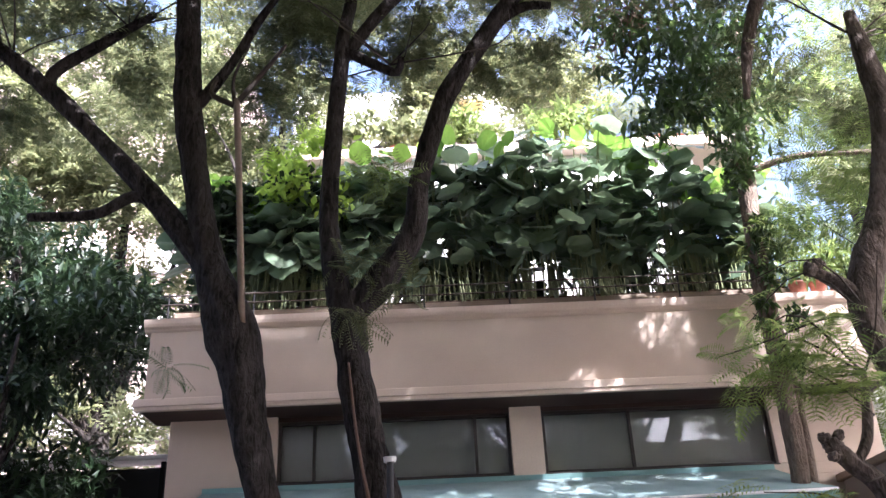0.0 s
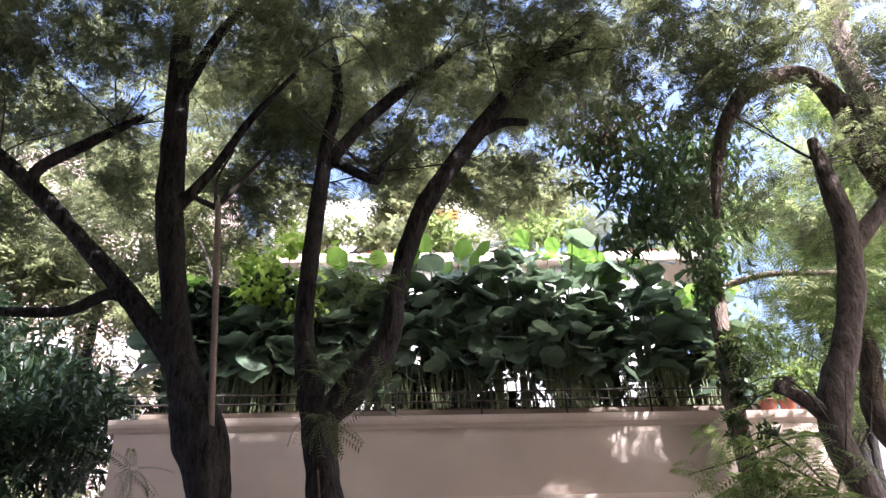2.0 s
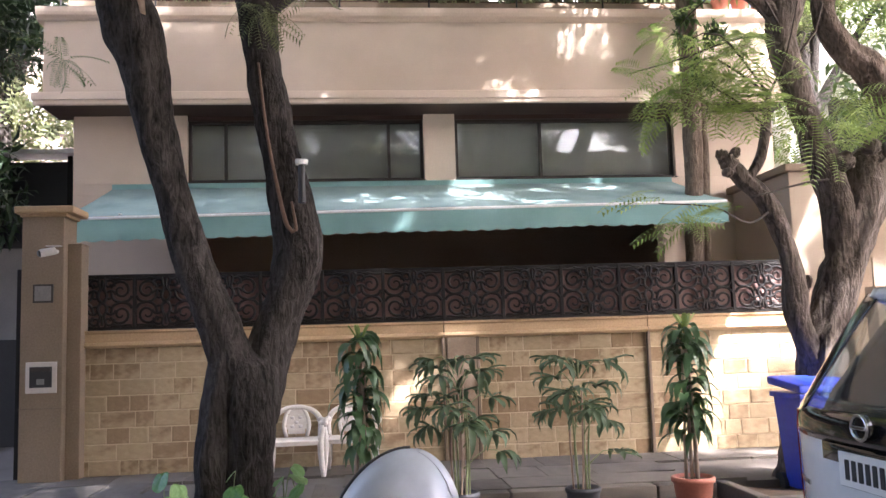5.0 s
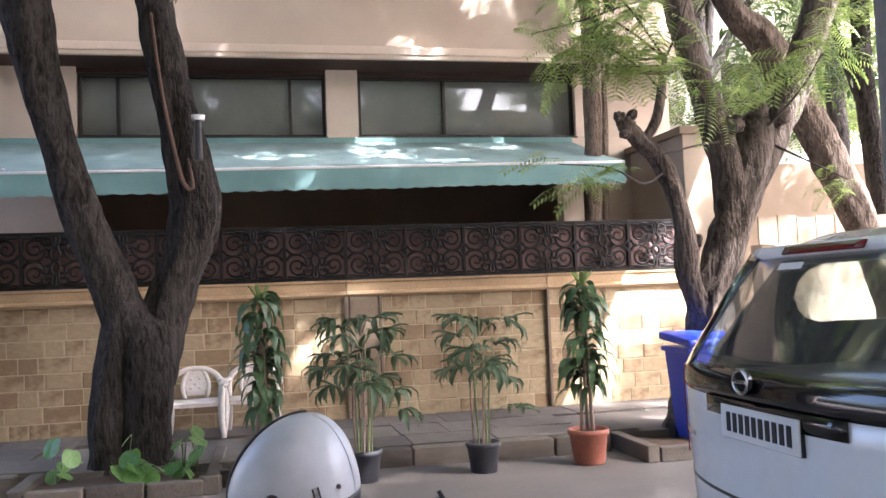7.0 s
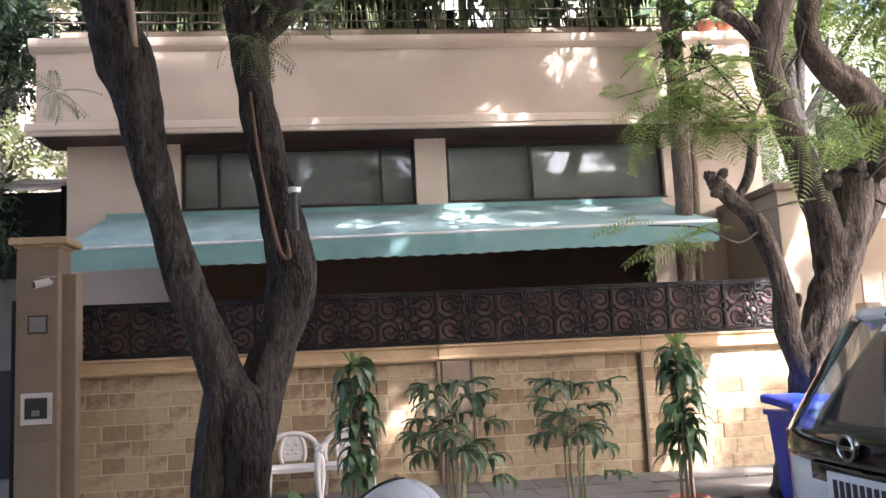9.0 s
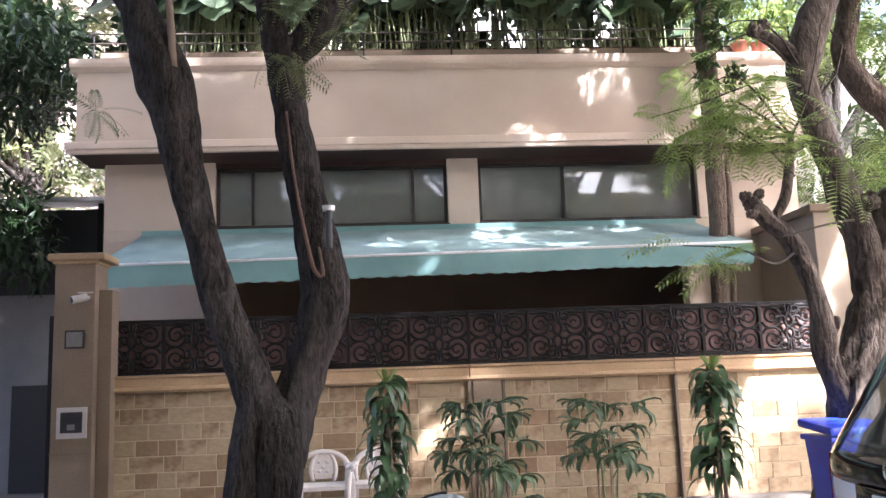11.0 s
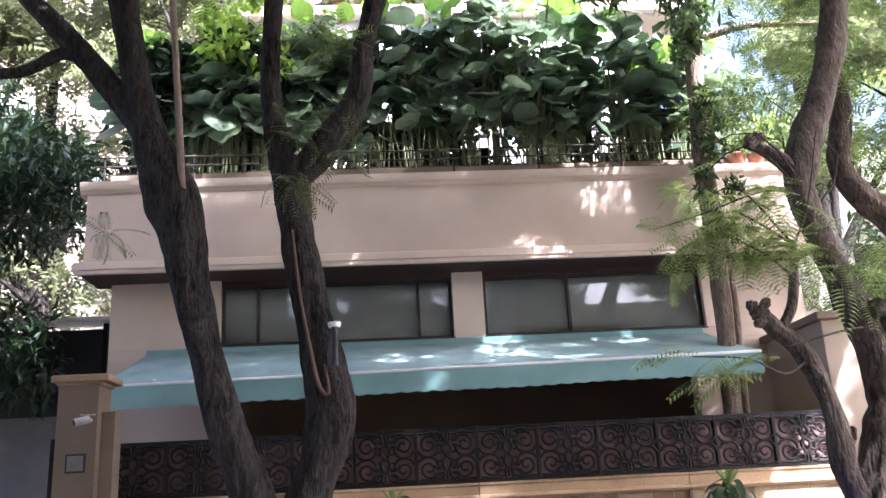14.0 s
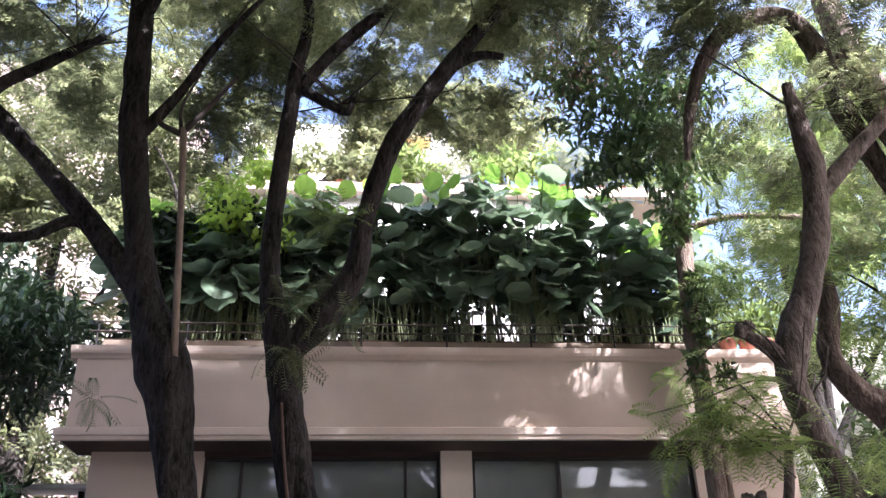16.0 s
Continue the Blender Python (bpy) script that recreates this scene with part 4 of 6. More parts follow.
pollard = tree("knotted_street_tree", (3.3, 7.95, 0), "knotted grey-brown street tree with cut limbs and feathery sprays", [
    ("trunk", [(3.25, 7.95, -0.1, 0.50), (3.30, 7.95, 0.25, 0.37), (3.39, 7.95, 0.85, 0.295), (3.46, 7.93, 1.35, 0.26), (3.65, 7.9, 1.92, 0.24), (3.86, 7.9, 2.43, 0.25), (3.98, 7.9, 2.85, 0.30), (4.02, 7.92, 3.12, 0.26), (4.04, 7.95, 3.25, 0.12)], 0.22),
    ("limb", [(3.62, 7.93, 1.85, 0.10), (3.72, 7.91, 2.2, 0.20), (3.72, 7.89, 2.6, 0.225), (3.62, 7.88, 3.0, 0.205), (3.50, 7.88, 3.35, 0.19), (3.38, 7.9, 3.8, 0.18), (3.25, 7.9, 4.38, 0.18), (3.38, 7.9, 4.86, 0.205), (3.67, 7.9, 5.5, 0.20), (3.91, 7.9, 6.2, 0.19), (4.04, 7.9, 6.87, 0.18), (4.02, 7.9, 7.58, 0.15), (3.99, 7.9, 8.15, 0.09)], 0.16),
    ("cut_stub", [(3.32, 7.9, 4.48, 0.12), (3.07, 7.88, 4.72, 0.12), (2.86, 7.87, 4.86, 0.085), (2.80, 7.87, 4.90, 0.05)], 0.2),
    ("limb", [(4.02, 7.9, 6.55, 0.13), (4.42, 7.9, 7.0, 0.135), (5.07, 7.9, 7.66, 0.115), (5.9, 7.9, 8.5, 0.10)], 0.14),
    ("limb", [(3.80, 7.93, 2.2, 0.14), (3.98, 7.93, 2.6, 0.24), (4.16, 7.95, 2.92, 0.25), (4.50, 8.05, 3.36, 0.24), (4.81, 8.1, 4.03, 0.21), (5.06, 8.1, 4.66, 0.195), (5.2, 8.2, 5.6, 0.17), (5.6, 8.3, 7.0, 0.16), (5.3, 8.4, 8.3, 0.13)], 0.16),
    ("limb", [(3.35, 7.9, 1.2, 0.15), (3.2, 7.85, 1.64, 0.148), (3.15, 7.85, 2.21, 0.125), (2.97, 7.85, 2.72, 0.118), (2.72, 7.85, 2.99, 0.112), (2.63, 7.85, 3.10, 0.095), (2.58, 7.85, 3.16, 0.085), (2.55, 7.85, 3.20, 0.04)], 0.2),
    ("twig", [(2.76, 7.85, 2.93, 0.06), (2.93, 7.85, 3.17, 0.065), (3.02, 7.85, 3.57, 0.05), (3.06, 7.85, 3.85, 0.035)], 0.15),
], bark("grey_bark", (0.043, 0.033, 0.026), (0.215, 0.175, 0.147)), slim=0.76)
GREY_BARK = bpy.data.materials["grey_bark"]
for x, y, z, r in ((2.60, 7.83, 3.12, 0.085), (2.53, 7.82, 3.20, 0.055), (2.66, 7.80, 3.22, 0.050), (2.57, 7.80, 3.03, 0.05), (2.80, 7.86, 4.90, 0.075), (2.88, 7.84, 4.95, 0.06), (3.70, 7.74, 3.10, 0.10), (4.28, 7.82, 3.22, 0.11), (4.02, 7.78, 3.26, 0.08)):
    bm = bmesh.new()
    bmesh.ops.create_icosphere(bm, subdivisions=3, radius=1.0)
    for v in bm.verts:
        v.co *= r * (1 + 0.45 * noise.noise(v.co * 1.7 + Vector((x * 9, z * 7, 0))) + 0.2 * noise.noise(v.co * 4.5))
        v.co += Vector((x, y, z))
    part("knob", bm, GREY_BARK, pollard, "gnarled knob", smooth=True)
for x, y, z, r in ((3.83, 7.80, 2.82, 0.12), (4.16, 7.80, 2.98, 0.15), (3.26, 7.79, 1.92, 0.10)):
    ring = [(x + r * 0.42 * math.cos(a) + 0.15 * r * math.sin(a), y + 0.05 + 0.05 * math.sin(a * 2 + x), z + r * (1.05 * math.sin(a) + 0.15 * math.sin(3 * a)), r * (0.26 + 0.08 * math.sin(2 * a + z))) for a in np.linspace(0, 6.2832, 14)]
    v, f = tube(ring, 10, 0.03, 0.35, 0.3)
    part("burl", mesh("burl", v, f, GREY_BARK, True), GREY_BARK, pollard, "gnarled healed cut")
cc = [(1.55, 7.4, 3.85), (1.85, 7.4, 3.65), (2.05, 7.4, 3.8), (2.4, 7.4, 3.85), (2.7, 7.4, 4.05), (2.5, 7.4, 3.5), (2.0, 7.4, 4.15), (2.85, 7.4, 3.65), (2.35, 7.4, 4.2)]
crown("leaf_spray", pollard, cc, [0.2, 0.24, 0.26, 0.28, 0.28, 0.24, 0.24, 0.24, 0.26], 125, 0.38, FROND_FULL, LEAF_SPRAY, 0.45, "young feathery sprays", per=3)
cc = [(3.3, 7.4, 3.5), (3.6, 7.4, 3.65), (4.1, 7.4, 3.75), (4.55, 7.5, 3.8), (3.45, 7.4, 3.25), (4.25, 7.4, 3.5), (4.8, 7.6, 4.2)]
crown("leaf_spray", pollard, cc, [0.22] * 7, 66, 0.38, FROND_FULL, LEAF_SPRAY, 0.5, per=3)
crown("leaf_spray", pollard, [(1.7, 7.3, 2.62), (2.0, 7.3, 2.55), (2.3, 7.3, 2.52)], [0.2, 0.2, 0.18], 15, 0.36, FROND_FULL, LEAF_SPRAY, 0.3, per=2)
crown("leaf_spray", pollard, [(4.4, 7.4, 2.55), (4.7, 7.4, 2.45)], [0.16, 0.16], 9, 0.36, FROND_FULL, LEAF_SPRAY, 0.4, per=2)
crown("leaf_spray", pollard, [(3.6, 9.3, 6.2), (4.1, 9.2, 6.7), (4.5, 9.1, 6.2), (4.1, 9.0, 5.7), (3.8, 9.3, 7.2), (4.6, 9.2, 7.0), (4.9, 9.0, 5.6)], [0.4, 0.45, 0.4, 0.35, 0.4, 0.4, 0.35], 150, 0.40, FROND_FULL, LEAF_SPRAY, 0.6, "young sprays hanging behind the limb", per=4)
for run in ([(3.25, 7.85, 4.3), (2.7, 7.5, 4.25), (2.0, 7.4, 4.0), (1.5, 7.35, 3.85)], [(3.05, 7.85, 3.4), (2.7, 7.6, 3.6), (2.3, 7.4, 3.75)], [(3.0, 7.85, 2.66), (2.6, 7.5, 2.5), (2.2, 7.3, 2.62), (1.7, 7.3, 2.66)],
            [(3.7, 7.8, 2.95), (3.3, 7.7, 2.9), (2.7, 7.6, 2.75)], [(4.0, 7.8, 3.0), (4.3, 7.5, 3.4), (4.5, 7.4, 3.75)], [(4.15, 7.75, 2.9), (4.35, 7.5, 2.7), (4.7, 7.4, 2.5)]):
    v, f = tube([(*p, 0.014 - 0.003 * k) for k, p in enumerate(run)], 6, 0.1)
    part("twig", mesh("twig", v, f, BARK_TWIG, True), BARK_TWIG, pollard)
# The high front clumps and those near y 9.7 are set to block sun.
cc = [(2.6, 8.3, 9.6), (3.2, 8.6, 10.9), (3.6, 8.4, 9.6), (4.4, 8.3, 10.8), (5.3, 8.2, 9.7), (6.0, 7.9, 9.0), (5.9, 12.6, 8.6), (4.9, 8.4, 8.3), (3.3, 8.9, 8.2), (7.0, 12.6, 8.6), (5.9, 12.8, 6.2), (2.4, 7.2, 11.2), (4.2, 6.8, 11.4), (6.0, 7.4, 10.9), (3.9, 9.6, 8.2), (5.4, 9.7, 8.1), (4.7, 9.7, 7.9)]
cr = [1.0, 1.1, 0.9, 0.9, 0.65, 0.8, 0.6, 0.7, 0.6, 0.8, 0.4, 1.3, 1.3, 0.7, 0.45, 0.5, 0.45]
crown("crown", pollard, cc, cr, 3700, 0.28, FROND, LEAF_FEATHER, label="feathery green compound leaves")
tips = [(4.0, 7.9, 7.8), (5.6, 7.9, 8.3), (5.4, 8.3, 7.6), (3.06, 7.85, 3.8), (3.4, 7.9, 4.2)]
v, f = twigs(tips, 1.5, 5, 0.014)
tagged(part("twig_growth", mesh("twig_growth", v, f, BARK_TWIG, True), BARK_TWIG, pollard), kind="stuff")

arched = tree("arching_tree", (6.3, 9.3, 0), "leaning smooth-barked tree with a high arching limb", [
    ("trunk", [(6.9, 9.3, -0.1, 0.30), (6.6, 9.3, 1.2, 0.24), (6.3, 9.3, 2.14, 0.235), (5.89, 9.3, 2.99, 0.25), (5.42, 9.3, 3.9, 0.25), (5.05, 9.3, 4.5, 0.24), (4.75, 9.3, 4.75, 0.20), (4.52, 9.3, 5.2, 0.16), (4.66, 9.3, 5.9, 0.15), (4.6, 9.3, 6.9, 0.12)], 0.14),
    ("stem", [(5.4, 9.3, 3.9, 0.2), (5.9, 9.25, 5.0, 0.22), (6.35, 9.1, 6.6, 0.24), (6.3, 9.0, 8.0, 0.25), (5.75, 9.0, 9.4, 0.25), (5.58, 9.0, 10.84, 0.24), (5.7, 9.0, 12.2, 0.2)], 0.14),
    ("limb", [(6.0, 8.9, 6.2, 0.14), (5.45, 8.6, 7.2, 0.155), (5.13, 8.6, 8.2, 0.165), (4.98, 8.6, 9.26, 0.165), (4.61, 8.6, 9.9, 0.16), (3.84, 8.6, 9.71, 0.145), (3.33, 8.6, 9.05, 0.12), (3.05, 8.6, 8.29, 0.085), (2.88, 8.6, 7.5, 0.05)], 0.14),
], bark("tan_bark", (0.055, 0.041, 0.032), (0.230, 0.180, 0.145)))
cc = [(7.4, 12.6, 6.8), (8.6, 12.6, 8.4), (6.9, 12.8, 9.4), (8.0, 12.6, 11.4), (7.2, 12.8, 12.4), (9.4, 12.6, 5.9), (6.4, 12.8, 6.8)]
crown("crown", arched, cc, [1.0, 1.2, 1.0, 1.3, 1.2, 1.2, 0.7], 1300, 0.40, FROND, LEAF_YOUNG, label="bright sunlit feathery leaves")
crown("crown", arched, [(7.5, 9.2, 7.0), (7.0, 9.2, 7.9), (5.0, 10.2, 9.8)], [0.8, 0.6, 0.6], 190, 0.36, FROND, LEAF_FEATHER, label="sparse feathery leaves along the limb")
# Leaf clumps out of view, added to break up the sun on the right.
open_end_shade = [(x + 0.4 * math.sin(y * 2.3), y, 10.6 + 0.6 * math.sin(x + y)) for x in np.arange(8.6, 19, 1.8) for y in np.arange(0.4, 12.6, 1.8)]
near_half, far_half = [c for c in open_end_shade if c[1] < 5], [c for c in open_end_shade if c[1] > 5]
crown("crown", arched, near_half, [0.95] * len(near_half), 1500, 0.50, FROND_BROAD, LEAF_FEATHER, label="loose unseen leaves added to dapple the open end of the lane", per=20)
crown("crown", arched, far_half, [1.0] * len(far_half), 3000, 0.50, FROND_BROAD, LEAF_FEATHER, label="closer unseen leaves added to shade the side wall", per=5)
# Few fronds out of view, added to filter sun on the boundary wall.
crown("crown", arched, [(8.0, 7.5, 8.9), (8.5, 7.1, 9.7), (8.9, 7.0, 10.3)], [0.55, 0.5, 0.5], 12, 0.40, FROND, LEAF_FEATHER, label="a few unseen leaves added to dapple the boundary wall")
# Clumps added on the sun's path to the neighbour wall, to block it.
crown("crown", arched, [(8.7, 10.2, 7.0), (9.3, 10.0, 8.0), (8.2, 10.3, 6.2), (9.9, 10.2, 7.2)], [0.9, 0.9, 0.7, 0.8], 260, 0.36, FROND, LEAF_FEATHER, label="feathery leaves added to shade the neighbour wall")

# slender tree wrapped in a climber
ivy = tree("climber_clad_tree", (3.62, 11.45, 0), "slender pale-barked tree clad in a dark glossy climber", [
    ("trunk", [(3.6, 11.45, 0, 0.17), (3.64, 11.45, 2.57, 0.15), (3.70, 11.45, 3.7, 0.15), (3.72, 11.45, 4.81, 0.155), (3.73, 11.45, 5.8, 0.165), (3.77, 11.45, 7.18, 0.155), (3.91, 11.45, 8.69, 0.14), (4.08, 11.45, 9.6, 0.11), (4.2, 11.4, 11, 0.06)], 0.10),
    ("stem", [(3.80, 11.5, 0, 0.075), (3.84, 11.5, 2.5, 0.07), (3.90, 11.5, 4.2, 0.06), (3.86, 11.5, 5.6, 0.05), (3.78, 11.48, 6.6, 0.04)], 0.10),
    ("limb", [(3.85, 11.45, 8.1, 0.07), (4.6, 11.2, 8.2, 0.06), (5.6, 11.0, 8.1, 0.05)], 0.10),
], BARK_PALE)
cc = [(3.72 + 0.12 * math.sin(z * 3), 11.28, z) for z in np.arange(5.0, 10.2, 0.3)]
crown("climber", ivy, cc, [0.12 + 0.030 * max(0, z - 5.4) ** 1.3 + 0.05 * math.sin(z * 4) for _, _, z in cc], 1900, 0.17, LEAF, LEAF_IVY, 0.9, "glossy dark climber leaves")
cc = [(1.9, 10.0, 9.1), (2.4, 10.1, 9.3), (2.9, 10.1, 8.7), (3.2, 10.0, 9.3), (2.7, 10.0, 8.4), (3.7, 10.1, 8.6), (3.7, 10.2, 7.6), (2.9, 10.0, 10.0), (2.0, 10.0, 9.8), (3.8, 10.0, 9.7), (3.1, 10.1, 7.9), (2.7, 10.6, 9.2), (3.2, 10.4, 10.0), (2.3, 10.7, 8.5), (2.5, 10.7, 9.0)]
crown("crown", ivy, cc, [0.6, 0.6, 0.6, 0.6, 0.4, 0.45, 0.3, 0.8, 0.8, 0.7, 0.35, 0.45, 0.45, 0.35, 0.4], 2600, 0.24, LEAF_LONG, LEAF_IVY, 1.2, "hanging dark glossy leaves")
crown("dry_leaves", ivy, [(1.9, 9.9, 9.7), (2.4, 9.9, 10.1), (1.7, 9.9, 10.2)], [0.5, 0.5, 0.5], 420, 0.17, LEAF_LONG, LEAF_GREY, 1.2, "dry brown hanging leaves")
crown("climber", ivy, [(3.95, 11.3, 6.3), (4.2, 11.3, 6.6), (4.3, 11.3, 7.1), (4.1, 11.2, 5.6)], [0.2, 0.3, 0.35, 0.2], 380, 0.14, LEAF, LEAF_IVY, 1.0)


def broad_tree(at, height, trunk_r, centres, radii, n, size, template, material, label, barkm=BARK_DARK, per=4):
    t = thing("background_tree", at, label, "tree", "background trees")
    x, y, _ = at
    runs = [tube([(x, y, -0.1, trunk_r * 1.3), (x + 0.1, y, height * 0.3, trunk_r), (x - 0.1, y, height * 0.6, trunk_r * 0.7), (x, y, height, trunk_r * 0.2)], 12, 0.25, 0.15)]
    part("trunk", mesh("trunk", *runs[0], barkm, True), barkm, t)
    limbs = [tube([(x, y, height * 0.45, trunk_r * 0.5), ((x + c[0]) / 2, (y + c[1]) / 2, c[2] * 0.75 + height * 0.1, trunk_r * 0.2), (*c, 0.01)], 7, 0.3) for c in centres[::9]]
    for q in limbs:
        part("limb", mesh("limb", *q, barkm, True), barkm, t)
    crown("crown", t, centres, radii, n, size, template, material, 0.8, per=per)
    return t


def cloud(x0, x1, y0, y1, z0, z1, n):
    return [tuple(p) for p in RNG.uniform((x0, y0, z0), (x1, y1, z1), (n, 3))]


broad_tree((-8.2, 13.5, 0), 8.5, 0.2, cloud(-11.5, -6.1, 12.6, 15.4, 3.6, 9.8, 40), [0.85] * 40, 14500, 0.28, LEAF_LONG, LEAF_DARK, "dense dark-leaved tree beside the house", per=2)
broad_tree((-7.0, 11.6, 0), 6.0, 0.12, cloud(-9.5, -6.4, 11.2, 12.2, 5.0, 6.6, 9), [0.5] * 9, 3300, 0.24, LEAF_LONG, LEAF_DARK, "dark drooping foliage over the gateway", per=2)
broad_tree((-9.0, 20, 0), 14, 0.3, cloud(-15, -6.5, 18, 22, 6, 17, 34), [1.5] * 34, 4700, 0.5, FROND_BROAD, LEAF_FEATHER, "feathery green tree farther back")
broad_tree((-12.0, 18, 0), 14, 0.3, cloud(-17, -6.2, 16.5, 19.5, 11.5, 18, 30), [1.2] * 30, 4300, 0.5, FROND_BROAD, LEAF_FEATHER, "feathery green tree beyond the gateway")
broad_tree((8.5, 17, 0), 13, 0.3, cloud(5.8, 13, 15.6, 19, 4.5, 14, 30), [1.3] * 30, 3600, 0.5, FROND, LEAF_YOUNG, "sunlit light-green tree farther back")
broad_tree((9.0, 12.5, 0), 9, 0.2, cloud(6.4, 11, 11.8, 13.6, 3.8, 9.5, 20), [0.8] * 20, 2600, 0.22, LEAF_LONG, LEAF_IVY, "glossy-leaved tree behind the side wall")
broad_tree((-4.5, 17.5, 0), 15, 0.25, cloud(-7.5, -1.8, 16.5, 19, 8.5, 15.5, 16) + cloud(-2.0, 3.0, 16.5, 19, 12.6, 16, 8), [1.0] * 24, 5200, 0.42, FROND_BROAD, LEAF_FEATHER, "feathery tree behind the terrace")
broad_tree((10.5, 15.5, 0), 15, 0.2, cloud(7.6, 13.5, 13.8, 16.5, 12, 18.5, 18), [1.3] * 18, 1300, 0.45, FROND, LEAF_FEATHER, "tall feathery tree behind the side wall")

# Trees behind the viewer, added to be reflected in the windows and give shade.
broad_tree((-4.0, -4.5, 0), 9, 0.2, cloud(-13, 0, -6, -3.0, 3.5, 9.5, 30), [1.3] * 30, 4200, 0.5, FROND_BROAD, LEAF_FEATHER, "unseen near-side street tree, added for window reflections and shade")
broad_tree((7.0, -4.8, 0), 9, 0.2, cloud(0.5, 12, -6, -3.4, 3.0, 9.0, 30), [1.2] * 30, 4200, 0.5, FROND_BROAD, LEAF_FEATHER, "unseen near-side street tree, added for window reflections and shade")

# Unseen canopy added to shade the lane; its gap lets sun onto the right.
shade = [(x + 0.5 * math.sin(y * 3.1), y, 10.8 + 0.8 * math.sin(x * 1.1 + y * 2)) for x in np.arange(-12, 13, 1.7) for y in np.arange(-6.8, 6.8, 1.7)]
shade = [c for c in shade if not (c[0] > 8.4 and c[1] > -0.6)]
shade_tree = broad_tree((3.5, -2.4, 0), 10, 0.26, shade, [1.35] * len(shade), 14500, 0.74, FROND_BROAD, LEAF_FEATHER, "added unseen street tree on the near side, shading the lane")
# Out-of-view tree added to darken the left end.
broad_tree((-10.5, 1.5, 0), 9, 0.24, cloud(-15, -7.6, -2.5, 6.5, 3.2, 10, 34), [1.4] * 34, 5200, 0.5, FROND_BROAD, LEAF_FEATHER, "added unseen tree down the lane, shading the left side")


# ---- roof-terrace hedge of big-leaved plants ----
def big_leaf(seed, wavy=0.05, notch=0.12):
    """A broad heart-shaped leaf along +y with a raised rim and a drooping tip."""
    rings, segs = 4, 18
    v, f = [(0, 0.06, 0)], []
    for k in range(1, rings + 1):
        s = k / rings
        for j in range(segs):
            a = 2 * math.pi * j / segs
            x, y = math.sin(a) * 0.43 * (1 - 0.12 * math.cos(a)), -math.cos(a) * 0.5
            dip = notch * max(0, math.cos(a)) ** 6
            y = (y + dip) * s + 0.40 * s + 0.06 * (1 - s)
            x *= s
            z = 0.16 * abs(x) - 0.22 * max(0, y - 0.3) ** 2 - 0.25 * x * x + wavy * s * math.sin(a * 5 + seed) * 0.6
            v.append((x, y, z))
    f += [(0, 1 + (j + 1) % segs, 1 + j) for j in range(segs)]
    for k in range(rings - 1):
        b = 1 + k * segs
        f += [(b + j, b + (j + 1) % segs, b + segs + (j + 1) % segs, b + segs + j) for j in range(segs)]
    return mesh("leaf", v, f, LEAF_BIG, True)


BIG_LEAVES = [big_leaf(s, w, n) for s, w, n in ((0.3, 0.05, 0.16), (1.9, 0.08, 0.10), (3.3, 0.03, 0.2), (4.4, 0.10, 0.14))]
# Top leaves: lighter green for new growth, with sunlight put into the colour.
YOUNG_SUNLIT_BIG = []
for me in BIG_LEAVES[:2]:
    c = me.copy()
    c.materials[0] = surface("sunlit_leaf", (0.09, 0.19, 0.03), (0.17, 0.30, 0.05), 0.38, grain=9, stain=1.5, bump=0.2, obj=0.4, translucent=0.45) if not YOUNG_SUNLIT_BIG else YOUNG_SUNLIT_BIG[0].materials[0]
    YOUNG_SUNLIT_BIG.append(c)
rnd = random.Random(11)
for i in range(32):
    x = -4.7 + i * 0.286 + rnd.uniform(-0.08, 0.08)
    y = rnd.choice((12.25, 12.45, 12.65)) + rnd.uniform(-0.05, 0.05)
    top = 9.16 + 0.18 * math.sin(x * 0.9 + 0.6) + rnd.uniform(-0.25, 0.2) - (0.6 if x < -2.8 else 0.0) - (0.6 if x > 3.3 else 0)
    plant = thing("elephant_ear_plant", (x, y, 6.44), "tall broad-leaved plant with dark green heart-shaped leaves in the roof planter", "plant", "roof planter plants")
    n = 25
    for k in range(n):
        z = 7.05 + (top - 7.05) * (k / (n - 1)) ** 0.85 + rnd.uniform(-0.12, 0.12)
        a = rnd.uniform(0, 2 * math.pi)
        r = rnd.uniform(0.05, 0.34)
        px, py = x + r * math.cos(a), y + 0.75 * r * math.sin(a) - 0.06
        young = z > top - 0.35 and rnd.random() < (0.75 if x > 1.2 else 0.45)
        leaf = part("leaf", rnd.choice(YOUNG_SUNLIT_BIG if young else BIG_LEAVES), LEAF_BIG, plant, world=False)
        size = rnd.uniform(0.40, 0.62) * (0.75 if young else 1.0)
        head = 180 + rnd.uniform(-75, 75) if rnd.random() < 0.7 else math.degrees(a) - 90
        tilt = rnd.uniform(25, 75) if young and rnd.random() < 0.5 else rnd.uniform(-65, 8)
        leaf.matrix_basis = pose(px - x, py - y, z - 6.44, tilt, rnd.uniform(-28, 28), head) @ Matrix.Diagonal((size, size, size, 1))
        if k % 3 == 0:
            bx = x + rnd.uniform(-0.12, 0.12)
            v, f = tube([(bx, y + rnd.uniform(-0.2, 0.1) - 0.1, 6.40, 0.016), (bx + rnd.uniform(-0.06, 0.06), y, 7.0, 0.014), (px, py, z, 0.008)], 6, 0.3, caps=False)
            part("stalk", mesh("stalk", v, f, STEM_GREEN, True), STEM_GREEN, plant)
# thin pale stems along the parapet
stems = []
